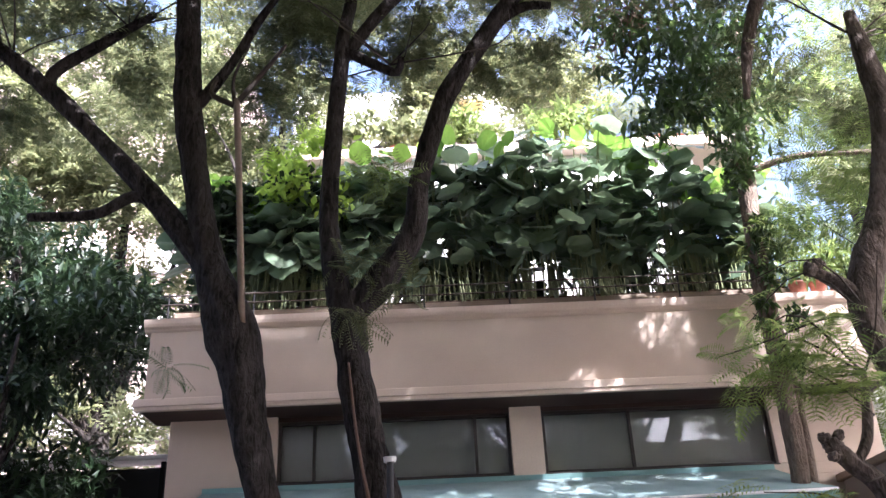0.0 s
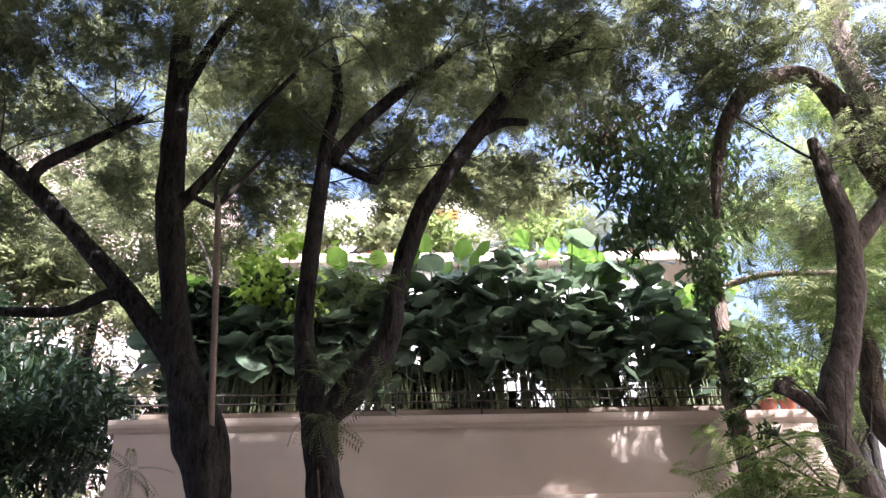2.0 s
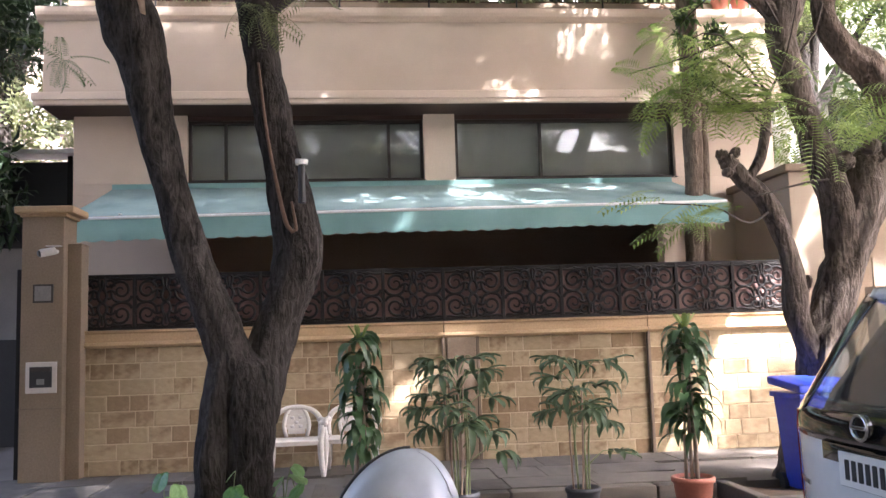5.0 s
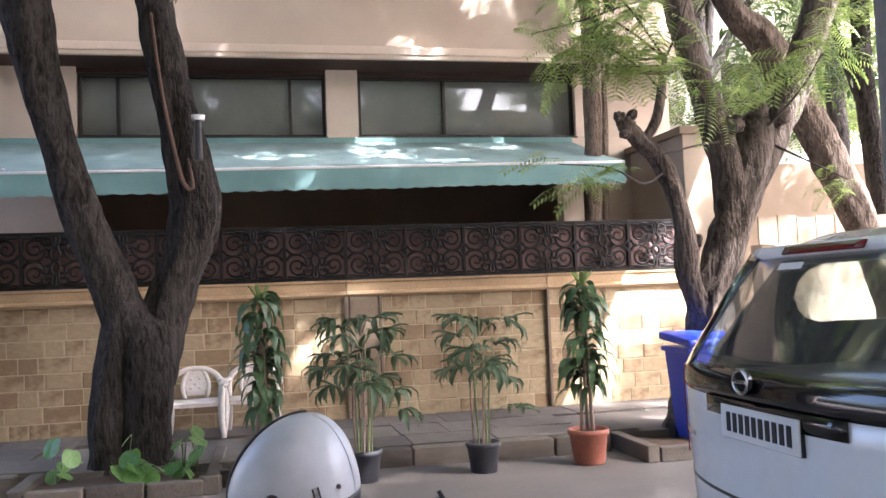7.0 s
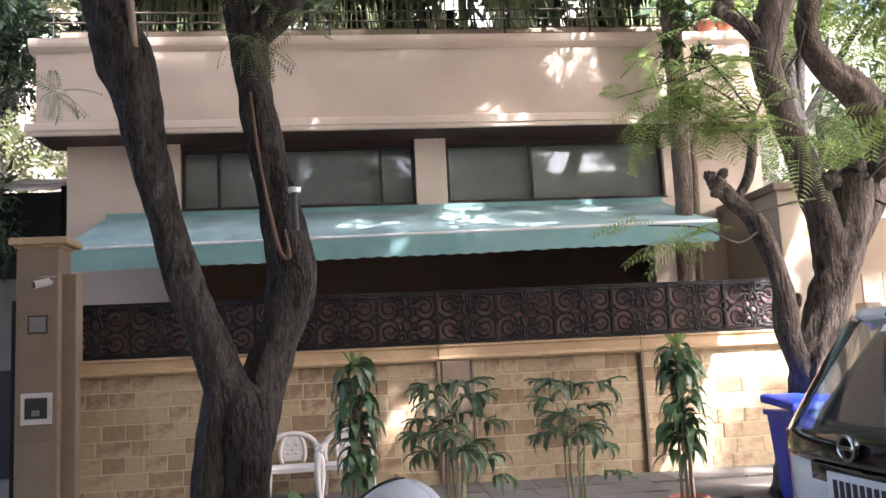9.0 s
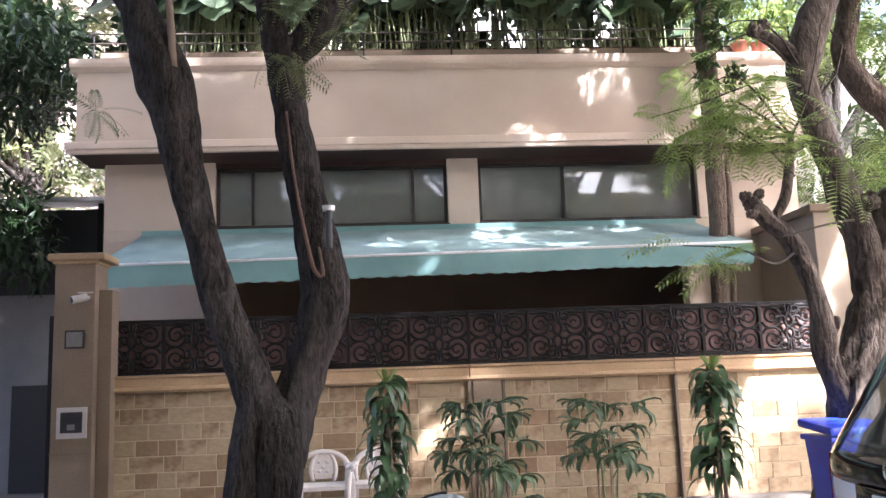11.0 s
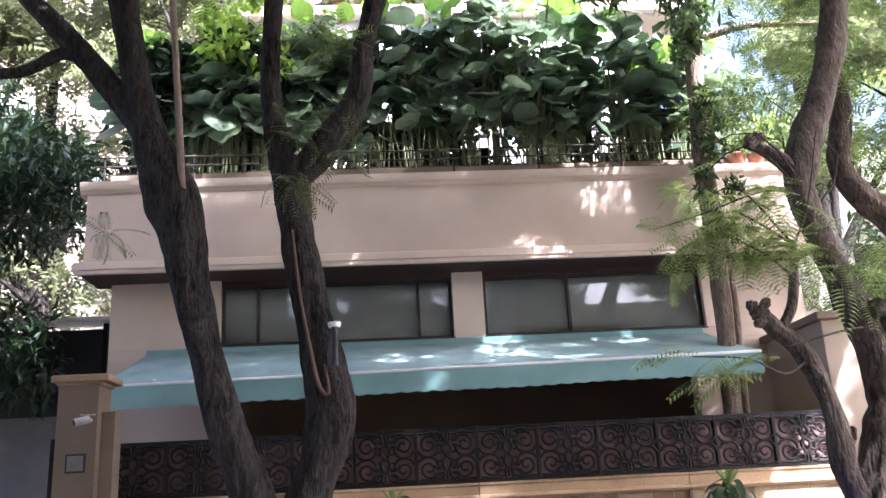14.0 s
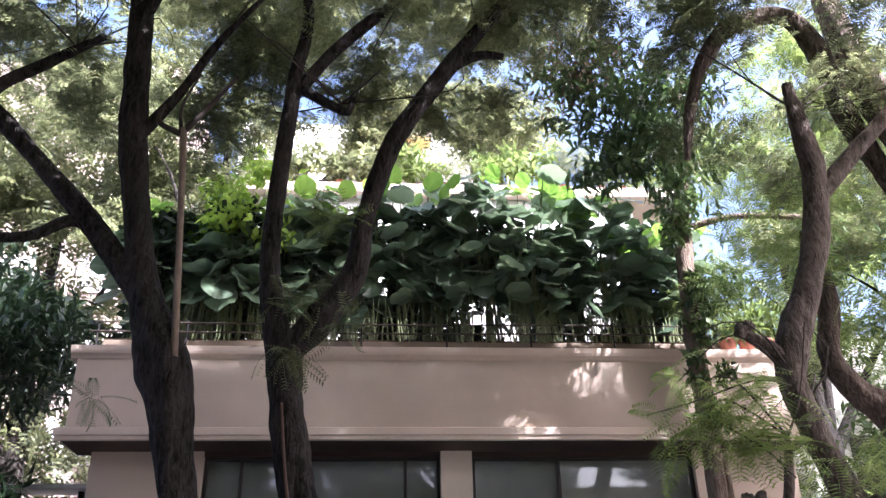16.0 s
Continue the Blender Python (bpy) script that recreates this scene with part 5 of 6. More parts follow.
for i in range(120):
    x = rnd.uniform(-4.6, 4.3)
    lean = rnd.uniform(-0.12, 0.12)
    h = rnd.uniform(6.7, 7.5)
    stems.append(tube([(x, 12.10 + rnd.uniform(0, 0.15), 6.30, 0.011), (x + lean * 0.4, 12.12, 6.75, 0.010), (x + lean, 12.2, h, 0.006)], 5, 0.3, caps=False))
reeds = tagged(new("cane_stems", mesh("cane_stems", *joined(stems), STEM_GREEN, True)), "many thin pale green cane stems along the parapet", "plants", kind="stuff")


def shrub(name, at, centres, radii, n, size, template, material, label, group="terrace plants", tilt=0.7):
    t = thing(name, at, label, "plant", group)
    v, f = joined([tube([(at[0], at[1], at[2], 0.010), ((at[0] + c[0]) / 2, (at[1] + c[1]) / 2, (at[2] + c[2]) / 2 + 0.05, 0.007), (*c, 0.004)], 5, 0.2, caps=False) for c in centres])
    tagged(part("stem_growth", mesh("stem_growth", v, f, STEM_GREEN, True), STEM_GREEN, t), kind="stuff")
    tagged(crown("foliage", t, centres, radii, n, size, template, material, tilt, per=3), kind="stuff")
    return t


ROUND_LEAF = leaflet(0.62, 0.05, 0.12)
shrub("yellow_green_shrub", (-3.2, 12.3, 6.45), [(-3.4, 11.9, 8.9), (-3.0, 11.8, 8.7), (-2.7, 11.8, 9.1), (-3.2, 11.8, 8.3), (-2.5, 11.85, 8.5), (-2.9, 11.9, 9.4), (-2.6, 12.0, 8.1)], [0.35, 0.35, 0.32, 0.35, 0.3, 0.28, 0.3], 620, 0.17, ROUND_LEAF, LEAF_YELLOW_SUN, "yellow-green shrub behind the parapet, sunlight put into its leaf colour")
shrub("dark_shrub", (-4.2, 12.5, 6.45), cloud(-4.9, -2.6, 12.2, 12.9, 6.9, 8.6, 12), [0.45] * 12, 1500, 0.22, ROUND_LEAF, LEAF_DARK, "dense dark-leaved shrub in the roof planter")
# Dark leaf colour of the next two hedges stands in for shade behind plants.
shrub("shade_backing_hedge", (0, 13.3, 5.86), cloud(-4.8, 4.3, 13.0, 13.7, 6.9, 8.8, 46), [0.5] * 46, 11500, 0.24, ROUND_LEAF, LEAF_DARK, "dense hedge behind the broad-leaved plants, leaf colour darkened for shade")
shrub("low_shade_fill_hedge", (0, 12.85, 5.86), cloud(-4.8, 4.2, 12.75, 13.1, 6.25, 7.0, 44), [0.33] * 44, 5200, 0.18, ROUND_LEAF, LEAF_DARK, "low groundcover added at the planter foot as dark fill for shade")
shrub("feathery_shrub", (4.3, 12.4, 6.45), cloud(3.3, 5.0, 12.0, 12.6, 6.7, 8.4, 9), [0.35] * 9, 420, 0.30, FROND_FINE, LEAF_YOUNG, "feathery bright green shrub at the end of the planter")


def pot_mesh(name, r, h, material):
    """A tapered pot with a rolled rim, hollow at the top."""
    prof = [(0.0, 0.0), (r * 0.74, 0.0), (r * 0.78, 0.01), (r * 0.95, h * 0.84), (r * 1.04, h * 0.85), (r * 1.06, h * 0.97), (r * 1.0, h), (r * 0.92, h), (r * 0.88, h * 0.86), (0, h * 0.85)]
    segs, v, f = 30, [], []
    for q, z in prof:
        v += [(q * math.cos(2 * math.pi * j / segs), q * math.sin(2 * math.pi * j / segs), z) for j in range(segs)]
    for k in range(len(prof) - 1):
        f += [(k * segs + j, k * segs + (j + 1) % segs, (k + 1) * segs + (j + 1) % segs, (k + 1) * segs + j) for j in range(segs)]
    return mesh(name, v, f, material, True)


SMALL_POT = {m.name: pot_mesh("pot", 0.13, 0.20, m) for m in (TERRACOTTA, POT_BLACK, CONCRETE)}
for i in range(22):
    x = -3.35 + i * 0.42 + rnd.uniform(-0.08, 0.08)
    m = TERRACOTTA if i in (9, 14, 15, 17, 18) else rnd.choice((POT_BLACK, CONCRETE, TERRACOTTA))
    t = thing("terrace_pot_plant", (x, 15.1, 10.892), "small potted plant on the edge of the upper terrace", "potted plant", "upper terrace pots")
    part("pot", SMALL_POT[m.name], m, t, world=False)
    h = rnd.uniform(0.45, 0.95)
    cs = [(x + rnd.uniform(-0.18, 0.18), 14.95 + rnd.uniform(-0.12, 0.12), 11.13 + h * q) for q in (0.15, 0.4, 0.7)]
    kind = rnd.choice((0, 1, 2))
    tagged(crown("foliage", t, cs, [0.28, 0.30, 0.24], 190, (0.26, 0.3, 0.16)[kind], (LEAF_LONG, FROND_FINE, ROUND_LEAF)[kind], (LEAF_YOUNG, LEAF_FEATHER, LEAF_YOUNG)[kind] if x > -1 else LEAF_FEATHER, 0.9), kind="stuff")
for x in (4.45, 4.75, 5.05):
    t = thing("parapet_pot_plant", (x, 11.93, 6.215), "terracotta pot with a leafy plant on the parapet", "potted plant", "parapet pots")
    part("pot", SMALL_POT[TERRACOTTA.name], TERRACOTTA, t, world=False)
    tagged(crown("foliage", t, [(x, 11.93, 6.6), (x + 0.1, 11.9, 6.85)], [0.25, 0.22], 130, 0.20, LEAF_LONG, LEAF_YOUNG, 0.9), kind="stuff")


# ---- pavement potted plants ----
def strap_leaf(length, width, arch, segs=6):
    """A long strap leaf that rises and then hangs."""
    v, f = [], []
    for i in range(segs + 1):
        t = i / segs
        w = width * (0.35 + 1.3 * t if t < 0.4 else 0.87 * (1 - ((t - 0.4) / 0.6) ** 1.8) / 0.87)
        y, z = length * 0.62 * math.sin(t * 1.7) , length * (0.42 * t - arch * t * t)
        v += [(-w / 2, y, z + 0.012), (0, y, z), (w / 2, y, z + 0.012)]
        if i:
            b = (i - 1) * 3
            f += [(b, b + 1, b + 4, b + 3), (b + 1, b + 2, b + 5, b + 4)]
    return v, f


def drooping_leaf(length, width, rise, twist, segs=7):
    """A broad leaf that arches out and hangs, with a wavy margin."""
    v, f, y, z = [], [], 0.0, 0.0
    for i in range(segs + 1):
        t = i / segs
        ang = rise - (rise + 1.45) * min(1.0, t * 1.35)
        w = width * (0.30 + 1.9 * t if t < 0.35 else 0.965 * max(0.04, 1 - ((t - 0.35) / 0.65) ** 2.2))
        s = twist * t
        v += [(-w / 2 * math.cos(s), y, z + 0.010 + 0.006 * math.sin(9 * t + twist) - w / 2 * math.sin(s)), (0, y, z), (w / 2 * math.cos(s), y, z + 0.010 - 0.006 * math.sin(8 * t + twist) + w / 2 * math.sin(s))]
        y, z = y + length / segs * math.cos(ang), z + length / segs * math.sin(ang)
        if i:
            b = (i - 1) * 3
            f += [(b, b + 1, b + 4, b + 3), (b + 1, b + 2, b + 5, b + 4)]
    return v, f


def dracaena(at, pot_material, pot_label, tiers, label):
    """Canes with hanging tufts of strap leaves, in a pot."""
    x, y, z0 = at
    t = thing("dracaena_plant", at, label, "potted plant", "plants along the kerb")
    part("pot", pot_mesh("pot", 0.175, 0.30, pot_material), pot_material, t, pot_label, world=False)
    part("soil", cone(bmesh.new(), 0.155, 0.155, 0.02, 0.25, 20), SOIL, t, world=False)
    for dx, dy in ((-0.05, 0.02), (0.03, -0.04), (0.06, 0.05), (-0.01, -0.01)):
        v, f = tube([(dx, dy, 0.24, 0.017), (dx * 0.8, dy, 0.7, 0.015), (dx * 0.5, dy * 0.5, tiers[-1] - 0.1, 0.012)], 8, 0.15, 0.1)
        part("cane", mesh("cane", v, f, BAMBOO, True), BAMBOO, t, world=False)
    n = 0
    for k, h in enumerate(tiers):
        for q in range(20):
            a = rnd.uniform(0, 360)
            v, f = drooping_leaf(rnd.uniform(0.26, 0.40), rnd.uniform(0.060, 0.088), rnd.uniform(0.2, 1.0), rnd.uniform(-0.6, 0.6))
            me = mesh("leaf", v, f, LEAF_STRAP, True)
            lf = part("leaf", me, LEAF_STRAP, t, world=False)
            lf.matrix_basis = pose(rnd.uniform(-0.05, 0.05), rnd.uniform(-0.05, 0.05), h + rnd.uniform(-0.10, 0.12), rnd.uniform(-8, 8), rnd.uniform(-15, 15), a) @ Matrix.Diagonal((1, rnd.uniform(0.65, 1.15), 1, 1))
    for q in range(5):
        v, f = strap_leaf(0.30, 0.05, 0.25)
        lf = part("leaf", mesh("leaf", v, f, LEAF_YOUNG, True), LEAF_YOUNG, t, "pale green new leaf", world=False)
        lf.matrix_basis = pose(0, 0, tiers[-1] + 0.04, 42, 0, q * 72 + 20)
    return t


def rhapis(at, label, spread=0.46, heads=14):
    """Slim canes with fans of narrow fingers, in a black pot."""
    t = thing("fan_palm", at, label, "potted plant", "plants along the kerb")
    part("pot", pot_mesh("pot", 0.145, 0.26, POT_BLACK), POT_BLACK, t, "black plastic nursery pot", world=False)
    part("soil", cone(bmesh.new(), 0.13, 0.13, 0.02, 0.21, 20), SOIL, t, world=False)
    for q in range(7):
        a, r = q * 0.9, rnd.uniform(0.03, 0.085)
        dx, dy = r * math.cos(a), r * math.sin(a)
        v, f = tube([(dx, dy, 0.2, 0.008), (dx * 1.0 + rnd.uniform(-0.02, 0.02), dy * 1.2, 0.6, 0.009), (dx * 1.1 + rnd.uniform(-0.03, 0.03), dy * 1.4, rnd.uniform(0.85, 1.15), 0.007)], 7, 0.05, 0.3)
        part("cane", mesh("cane", v, f, BAMBOO if q % 2 else STEM_GREEN, True), BAMBOO, t, world=False)
    for q in range(heads):
        a, h = q * 2.4, (0.55 if q % 5 == 0 else 0.80) + 0.60 * (q / heads) + rnd.uniform(-0.06, 0.06)
        out = spread * rnd.uniform(0.35, 0.8) * (1.15 - 0.5 * q / heads)
        hx, hy = out * math.cos(a), out * math.sin(a)
        v, f = tube([(0.02 * math.cos(a), 0.02 * math.sin(a), h - 0.12, 0.006), (hx * 0.6, hy * 0.6, h + 0.03, 0.005), (hx, hy, h, 0.004)], 5, 0.08)
        fan = part("frond", mesh("frond", v, f, STEM_GREEN, True), STEM_GREEN, t, world=False)
        for k in range(7):
            v, f = strap_leaf(rnd.uniform(0.26, 0.40), 0.060, rnd.uniform(0.35, 0.85), 4)
            lf = part("leaf", mesh("leaf", v, f, LEAF_PALM, True), LEAF_PALM, fan, world=False)
            lf.matrix_basis = pose(hx, hy, h, rnd.uniform(-38, 8), rnd.uniform(-12, 12), math.degrees(a) - 90 + (k - 3) * 30 + rnd.uniform(-8, 8))
    return t


dracaena((-0.95, 7.30, 0), POT_BLACK, "black plastic pot", (0.66, 0.84, 1.00, 1.16, 1.32, 1.46), "tall drooping dark green strap-leaved plant in a black pot")
rhapis((-0.13, 7.27, 0), "slim fan palm with narrow fingers in a black pot", 0.46, 20)
rhapis((0.89, 7.25, 0), "slim fan palm with sparse pale fingers in a black pot", 0.42, 15)
dracaena((1.86, 7.29, 0), TERRACOTTA, "terracotta-coloured plastic pot", (0.72, 0.84, 0.96, 1.22, 1.36, 1.48), "two-tiered strap-leaved plant in a terracotta pot")


# ---- plastic chairs ----
def chair(at, rz, label):
    t = thing("plastic_chair", at, label, "chair", "chairs by the wall", rz=rz)
    t.matrix_basis = t.matrix_basis @ Matrix.Diagonal((1.08, 1.0, 0.87, 1))
    bm = bmesh.new()
    box(bm, -0.215, 0.215, -0.22, 0.22, 0.395, 0.425, bevel=0.014)
    for v in bm.verts:
        v.co.z -= 0.02 * (1 - min(1, (v.co.x / 0.23) ** 2)) * (1 - min(1, (v.co.y / 0.22) ** 2))
    part("seat", bm, PLASTIC_WHITE, t, world=False)
    part("apron", block(-0.205, 0.205, -0.214, -0.204, 0.368, 0.40, bevel=0.004), PLASTIC_WHITE, t, world=False)
    for sx in (-1, 1):
        v, f = tube([(sx * 0.25, -0.24, 0, 0.020), (sx * 0.235, -0.22, 0.2, 0.025), (sx * 0.23, -0.2, 0.40, 0.032), (sx * 0.25, -0.19, 0.60, 0.022)], 8, 0.06)
        part("leg", mesh("leg", v, f, PLASTIC_WHITE, True), PLASTIC_WHITE, t, world=False)
        v, f = tube([(sx * 0.25, 0.27, 0, 0.024), (sx * 0.235, 0.22, 0.2, 0.028), (sx * 0.23, 0.2, 0.43, 0.03)], 8, 0.06)
        part("leg", mesh("leg", v, f, PLASTIC_WHITE, True), PLASTIC_WHITE, t, world=False)
        v, f = tube([(sx * 0.265, -0.21, 0.60, 0.03), (sx * 0.275, -0.05, 0.615, 0.032), (sx * 0.265, 0.12, 0.62, 0.03), (sx * 0.235, 0.22, 0.64, 0.026)], 8, 0.05)
        part("armrest", mesh("armrest", v, f, PLASTIC_WHITE, True), PLASTIC_WHITE, t, world=False)
        v, f = tube([(sx * 0.10, 0.205, 0.43, 0.018), (sx * 0.125, 0.235, 0.56, 0.02), (sx * 0.10, 0.262, 0.70, 0.018), (sx * 0.06, 0.27, 0.76, 0.016)], 8, 0.05)
        part("splat", mesh("splat", v, f, PLASTIC_WHITE, True), PLASTIC_WHITE, t, world=False)
    arch = [(-0.23, 0.20, 0.42, 0.024), (-0.24, 0.225, 0.56, 0.026)] + [(-0.235 * math.cos(a), 0.235 + 0.04 * math.sin(a), 0.60 + 0.185 * math.sin(a), 0.030) for a in np.linspace(0.15, math.pi - 0.15, 9)] + [(0.24, 0.225, 0.56, 0.026), (0.23, 0.20, 0.42, 0.024)]
    v, f = tube(arch, 10, 0.04)
    part("back_frame", mesh("back_frame", v, f, PLASTIC_WHITE, True), PLASTIC_WHITE, t, world=False)
    bm = bmesh.new()
    for i in range(5):
        w = (0.085, 0.10, 0.11, 0.10, 0.075)[i]
        box(bm, -w, w, 0.232 + 0.008 * i, 0.244 + 0.008 * i, 0.46 + 0.058 * i, 0.5185 + 0.058 * i)
    part("back_panel", bm, PLASTIC_WHITE, t, world=False)
    for px, pz in ((0, 0.60), (-0.04, 0.66), (0.04, 0.66), (-0.04, 0.55), (0.04, 0.55)):
        part("motif", cone(bmesh.new(), 0.022, 0.012, 0.006, 0, 10, pose(px, 0.248 - 0.008, pz, 90, 0, 0)), GREY_WALL, t, world=False)
    return t


chair((-1.64, 9.32, 0.165), 4, "off-white moulded plastic armchair against the wall")
chair((-1.07, 9.36, 0.165), -3, "off-white moulded plastic armchair behind the strap-leaved plant")

# ---- wheelie bin ----
wb = thing("wheelie_bin", (3.17, 7.62, 0), "tall blue plastic bin with a hinged lid", "bin")
bm = bmesh.new()
bmesh.ops.create_cone(bm, cap_ends=True, segments=4, radius1=0.30, radius2=0.385, depth=0.88, matrix=Matrix.Translation((3.17, 7.62, 0.50)) @ Matrix.Rotation(radians(45), 4, "Z"))
bmesh.ops.bevel(bm, geom=bm.edges[:], offset=0.03, segments=3, affect="EDGES")
part("tub", bm, BLUE_PLASTIC, wb)
part("rim", block(2.88, 3.46, 7.33, 7.91, 0.90, 0.95, bevel=0.015), BLUE_PLASTIC, wb)
bm = block(2.87, 3.47, 7.30, 7.93, 0.952, 1.03, bevel=0.03)
for v in bm.verts:
    v.co.z += 0.06 * (v.co.y - 7.3) / 0.63
part("lid", bm, BLUE_PLASTIC, wb)
for x in (2.94, 3.40):
    part("wheel", cone(bmesh.new(), 0.10, 0.10, 0.05, 0, 20, pose(x - 0.025, 7.88, 0.10, 0, 90, 0)), RUBBER, wb)

# ---- tree pits ----
def tree_pit(x0, x1, y0, y1, label, n):
    p = thing("tree_pit", ((x0 + x1) / 2, (y0 + y1) / 2, 0), label, "tree pit", kind="structure")
    bm = bmesh.new()
    bmesh.ops.create_grid(bm, x_segments=16, y_segments=12, size=0.5, matrix=Matrix.Translation(((x0 + x1) / 2, (y0 + y1) / 2, 0.085)) @ Matrix.Diagonal((x1 - x0, y1 - y0, 1, 1)))
    for v in bm.verts:
        v.co.z += 0.04 * noise.noise(v.co * 3)
    part("soil", bm, SOIL, p, smooth=True)
    w = (x1 - x0) / n
    for k in range(n):
        part("edging_stone", block(x0 + k * w + 0.01, x0 + (k + 1) * w - 0.01, y0 - 0.11, y0, 0, 0.13 + 0.02 * math.sin(k * 3), bevel=0.015), KERB, p)
    for xx in (x0 - 0.11, x1):
        part("edging_stone", block(xx, xx + 0.11, y0 - 0.1, y1, 0, 0.15, bevel=0.015), KERB, p)
    return p


tree_pit(-2.78, -1.42, 7.30, 8.75, "soil bed with low stone edging round the forked tree", 3)
tree_pit(2.42, 3.95, 7.15, 8.6, "sunken soil bed with stone edging round the knotted tree", 3)
HEART = [mesh("leaf", *(lambda m: ([tuple(v.co) for v in m.vertices], [tuple(p.vertices) for p in m.polygons]))(BIG_LEAVES[k]), surface("variegated_leaf", (0.06, 0.17, 0.03), (0.22, 0.36, 0.12), 0.35, grain=14, stain=5, bump=0.1, obj=0.3, translucent=0.3), True) for k in (0, 2)]
for x, y, z, n in ((-2.62, 7.62, 0.1, 6), (-2.05, 7.55, 0.1, 8), (-1.62, 7.62, 0.1, 6), (-1.52, 7.75, 0.1, 4)):
    t = thing("creeping_pothos", (x, y, z), "pothos with glossy heart-shaped leaves at the foot of the tree", "plant", "pothos round the tree")
    for k in range(n):
        a, h = rnd.uniform(0, 6.28), rnd.uniform(0.05, 0.42)
        r = rnd.uniform(0.04, 0.18)
        s = rnd.uniform(0.13, 0.26)
        lf = part("leaf", rnd.choice(HEART), LEAF_BIG, t, world=False)
        lf.matrix_basis = pose(r * math.cos(a), r * math.sin(a) - 0.03, h, rnd.uniform(-60, -10), rnd.uniform(-25, 25), rnd.uniform(100, 260)) @ Matrix.Diagonal((s, s, s, 1))
        v, f = tube([(0, 0, 0, 0.006), (r * 0.4 * math.cos(a), r * 0.4 * math.sin(a), h * 0.6, 0.005), (r * math.cos(a), r * math.sin(a) - 0.03, h, 0.004)], 5, 0.1)
        part("stalk", mesh("stalk", v, f, STEM_GREEN, True), STEM_GREEN, t, world=False)
for x, y, w in ((-1.38, 7.28, 0.16), (-1.30, 7.48, 0.12)):
    t = tagged(new("loose_brick", bm_mesh("loose_brick", block(-w / 2, w / 2, -0.06, 0.06, 0, 0.15, bevel=0.025), KERB)), "broken grey brick standing by the tree bed", "brick", "loose bricks")
    t.matrix_basis = pose(x, y, 0.0, 0, 0, 25)

# ---- parked car ----
CX, CY, HW = 0.83, 2.79, 0.89
car = thing("parked_car", (CX + 2.2, CY, 0), "white people carrier with a black glazed tailgate parked along the kerb", "car")


def rear_x(y, z):
    """The tailgate's surface: bowed in plan, leaning forward above the waist."""
    q = min(1.0, abs(y - CY) / HW)
    return CX + 0.17 * q**3 + 0.02 * max(0, 0.9 - z) ** 2 + (0.66 * (z - 1.16) if z > 1.16 else 0.06 * (1.16 - z) * (1.16 - z))


def half_width(z):
    return HW * float(np.interp(z, (0.28, 0.5, 0.85, 1.08, 1.30, 1.55, 1.66), (0.90, 0.97, 1.0, 0.985, 0.91, 0.80, 0.72)))


def lower_body():
    bm = bmesh.new()
    zs = [0.28, 0.36, 0.5, 0.66, 0.85, 1.0, 1.12]
    xs = [(0.0, 1.0), (0.25, 1.0), (1.0, 1.0), (2.5, 1.0), (3.5, 1.0), (4.1, 0.97), (4.45, 0.86)]
    loops = []
    for z in zs:
        w = half_width(z)
        ring = []
        for q in np.linspace(-1, 1, 25):
            y = CY + w * q
            ring.append((rear_x(y, z), y))
        for off, s in xs[1:]:
            ring.append((CX + 0.17 + off, CY + w * s))
        for off, s in xs[:0:-1]:
            ring.append((CX + 0.17 + off, CY - w * s))
        loops.append([bm.verts.new((x, y, z - (0.16 * max(0, x - CX - 3.4) if z > 0.9 else 0))) for x, y in ring])
    for a, b in zip(loops, loops[1:]):
        for i in range(len(a)):
            bm.faces.new((a[i], a[(i + 1) % len(a)], b[(i + 1) % len(b)], b[i]))
    bm.faces.new(loops[0][::-1])
    bm.faces.new(loops[-1])
    return bm


def rear_patch(y0, y1, z0, z1, out, nz=8, ny=18, thick=0.006):
    """A sheet that lies on the tailgate; edges may be functions of height."""
    bm = bmesh.new()
    g = []
    for j in range(nz + 1):
        z = z0 + (z1 - z0) * j / nz
        a, b = (y0(z) if callable(y0) else y0), (y1(z) if callable(y1) else y1)
        g.append([bm.verts.new((rear_x(a + (b - a) * i / ny, z) - out, a + (b - a) * i / ny, z)) for i in range(ny + 1)])
    for j in range(nz):
        for i in range(ny):
            bm.faces.new((g[j][i], g[j][i + 1], g[j + 1][i + 1], g[j + 1][i]))
    bmesh.ops.recalc_face_normals(bm, faces=bm.faces[:])
    bmesh.ops.solidify(bm, geom=bm.faces[:], thickness=thick)
    bmesh.ops.recalc_face_normals(bm, faces=bm.faces[:])
    return bm


part("body", lower_body(), CAR_WHITE, car, "white painted body", smooth=True)
part("cabin_floor", block(CX + 0.35, CX + 3.0, CY - 0.8, CY + 0.8, 1.121, 1.14), BLACK, car)


def roof_shell():
    bm = bmesh.new()
    g = []
    for x, lift in ((0.33, -0.035), (0.45, 0.0), (0.95, 0.035), (1.7, 0.04), (2.4, 0.01), (2.75, -0.05)):
        row = []
        for q in np.linspace(-1, 1, 19):
            y = CY + 0.655 * q
            row.append((CX + x + 0.14 * abs(q) ** 3 * (1 if x < 0.6 else 0), y, 1.615 + lift + 0.095 * (1 - abs(q) ** 2.6)))
        g.append([bm.verts.new(p) for p in row])
    for a, b in zip(g, g[1:]):
        for i in range(18):
            bm.faces.new((a[i], a[i + 1], b[i + 1], b[i]))
    bmesh.ops.solidify(bm, geom=bm.faces[:], thickness=0.05)
    return bm


part("roof", roof_shell(), CAR_WHITE, car, "white roof with a rear spoiler", smooth=True)


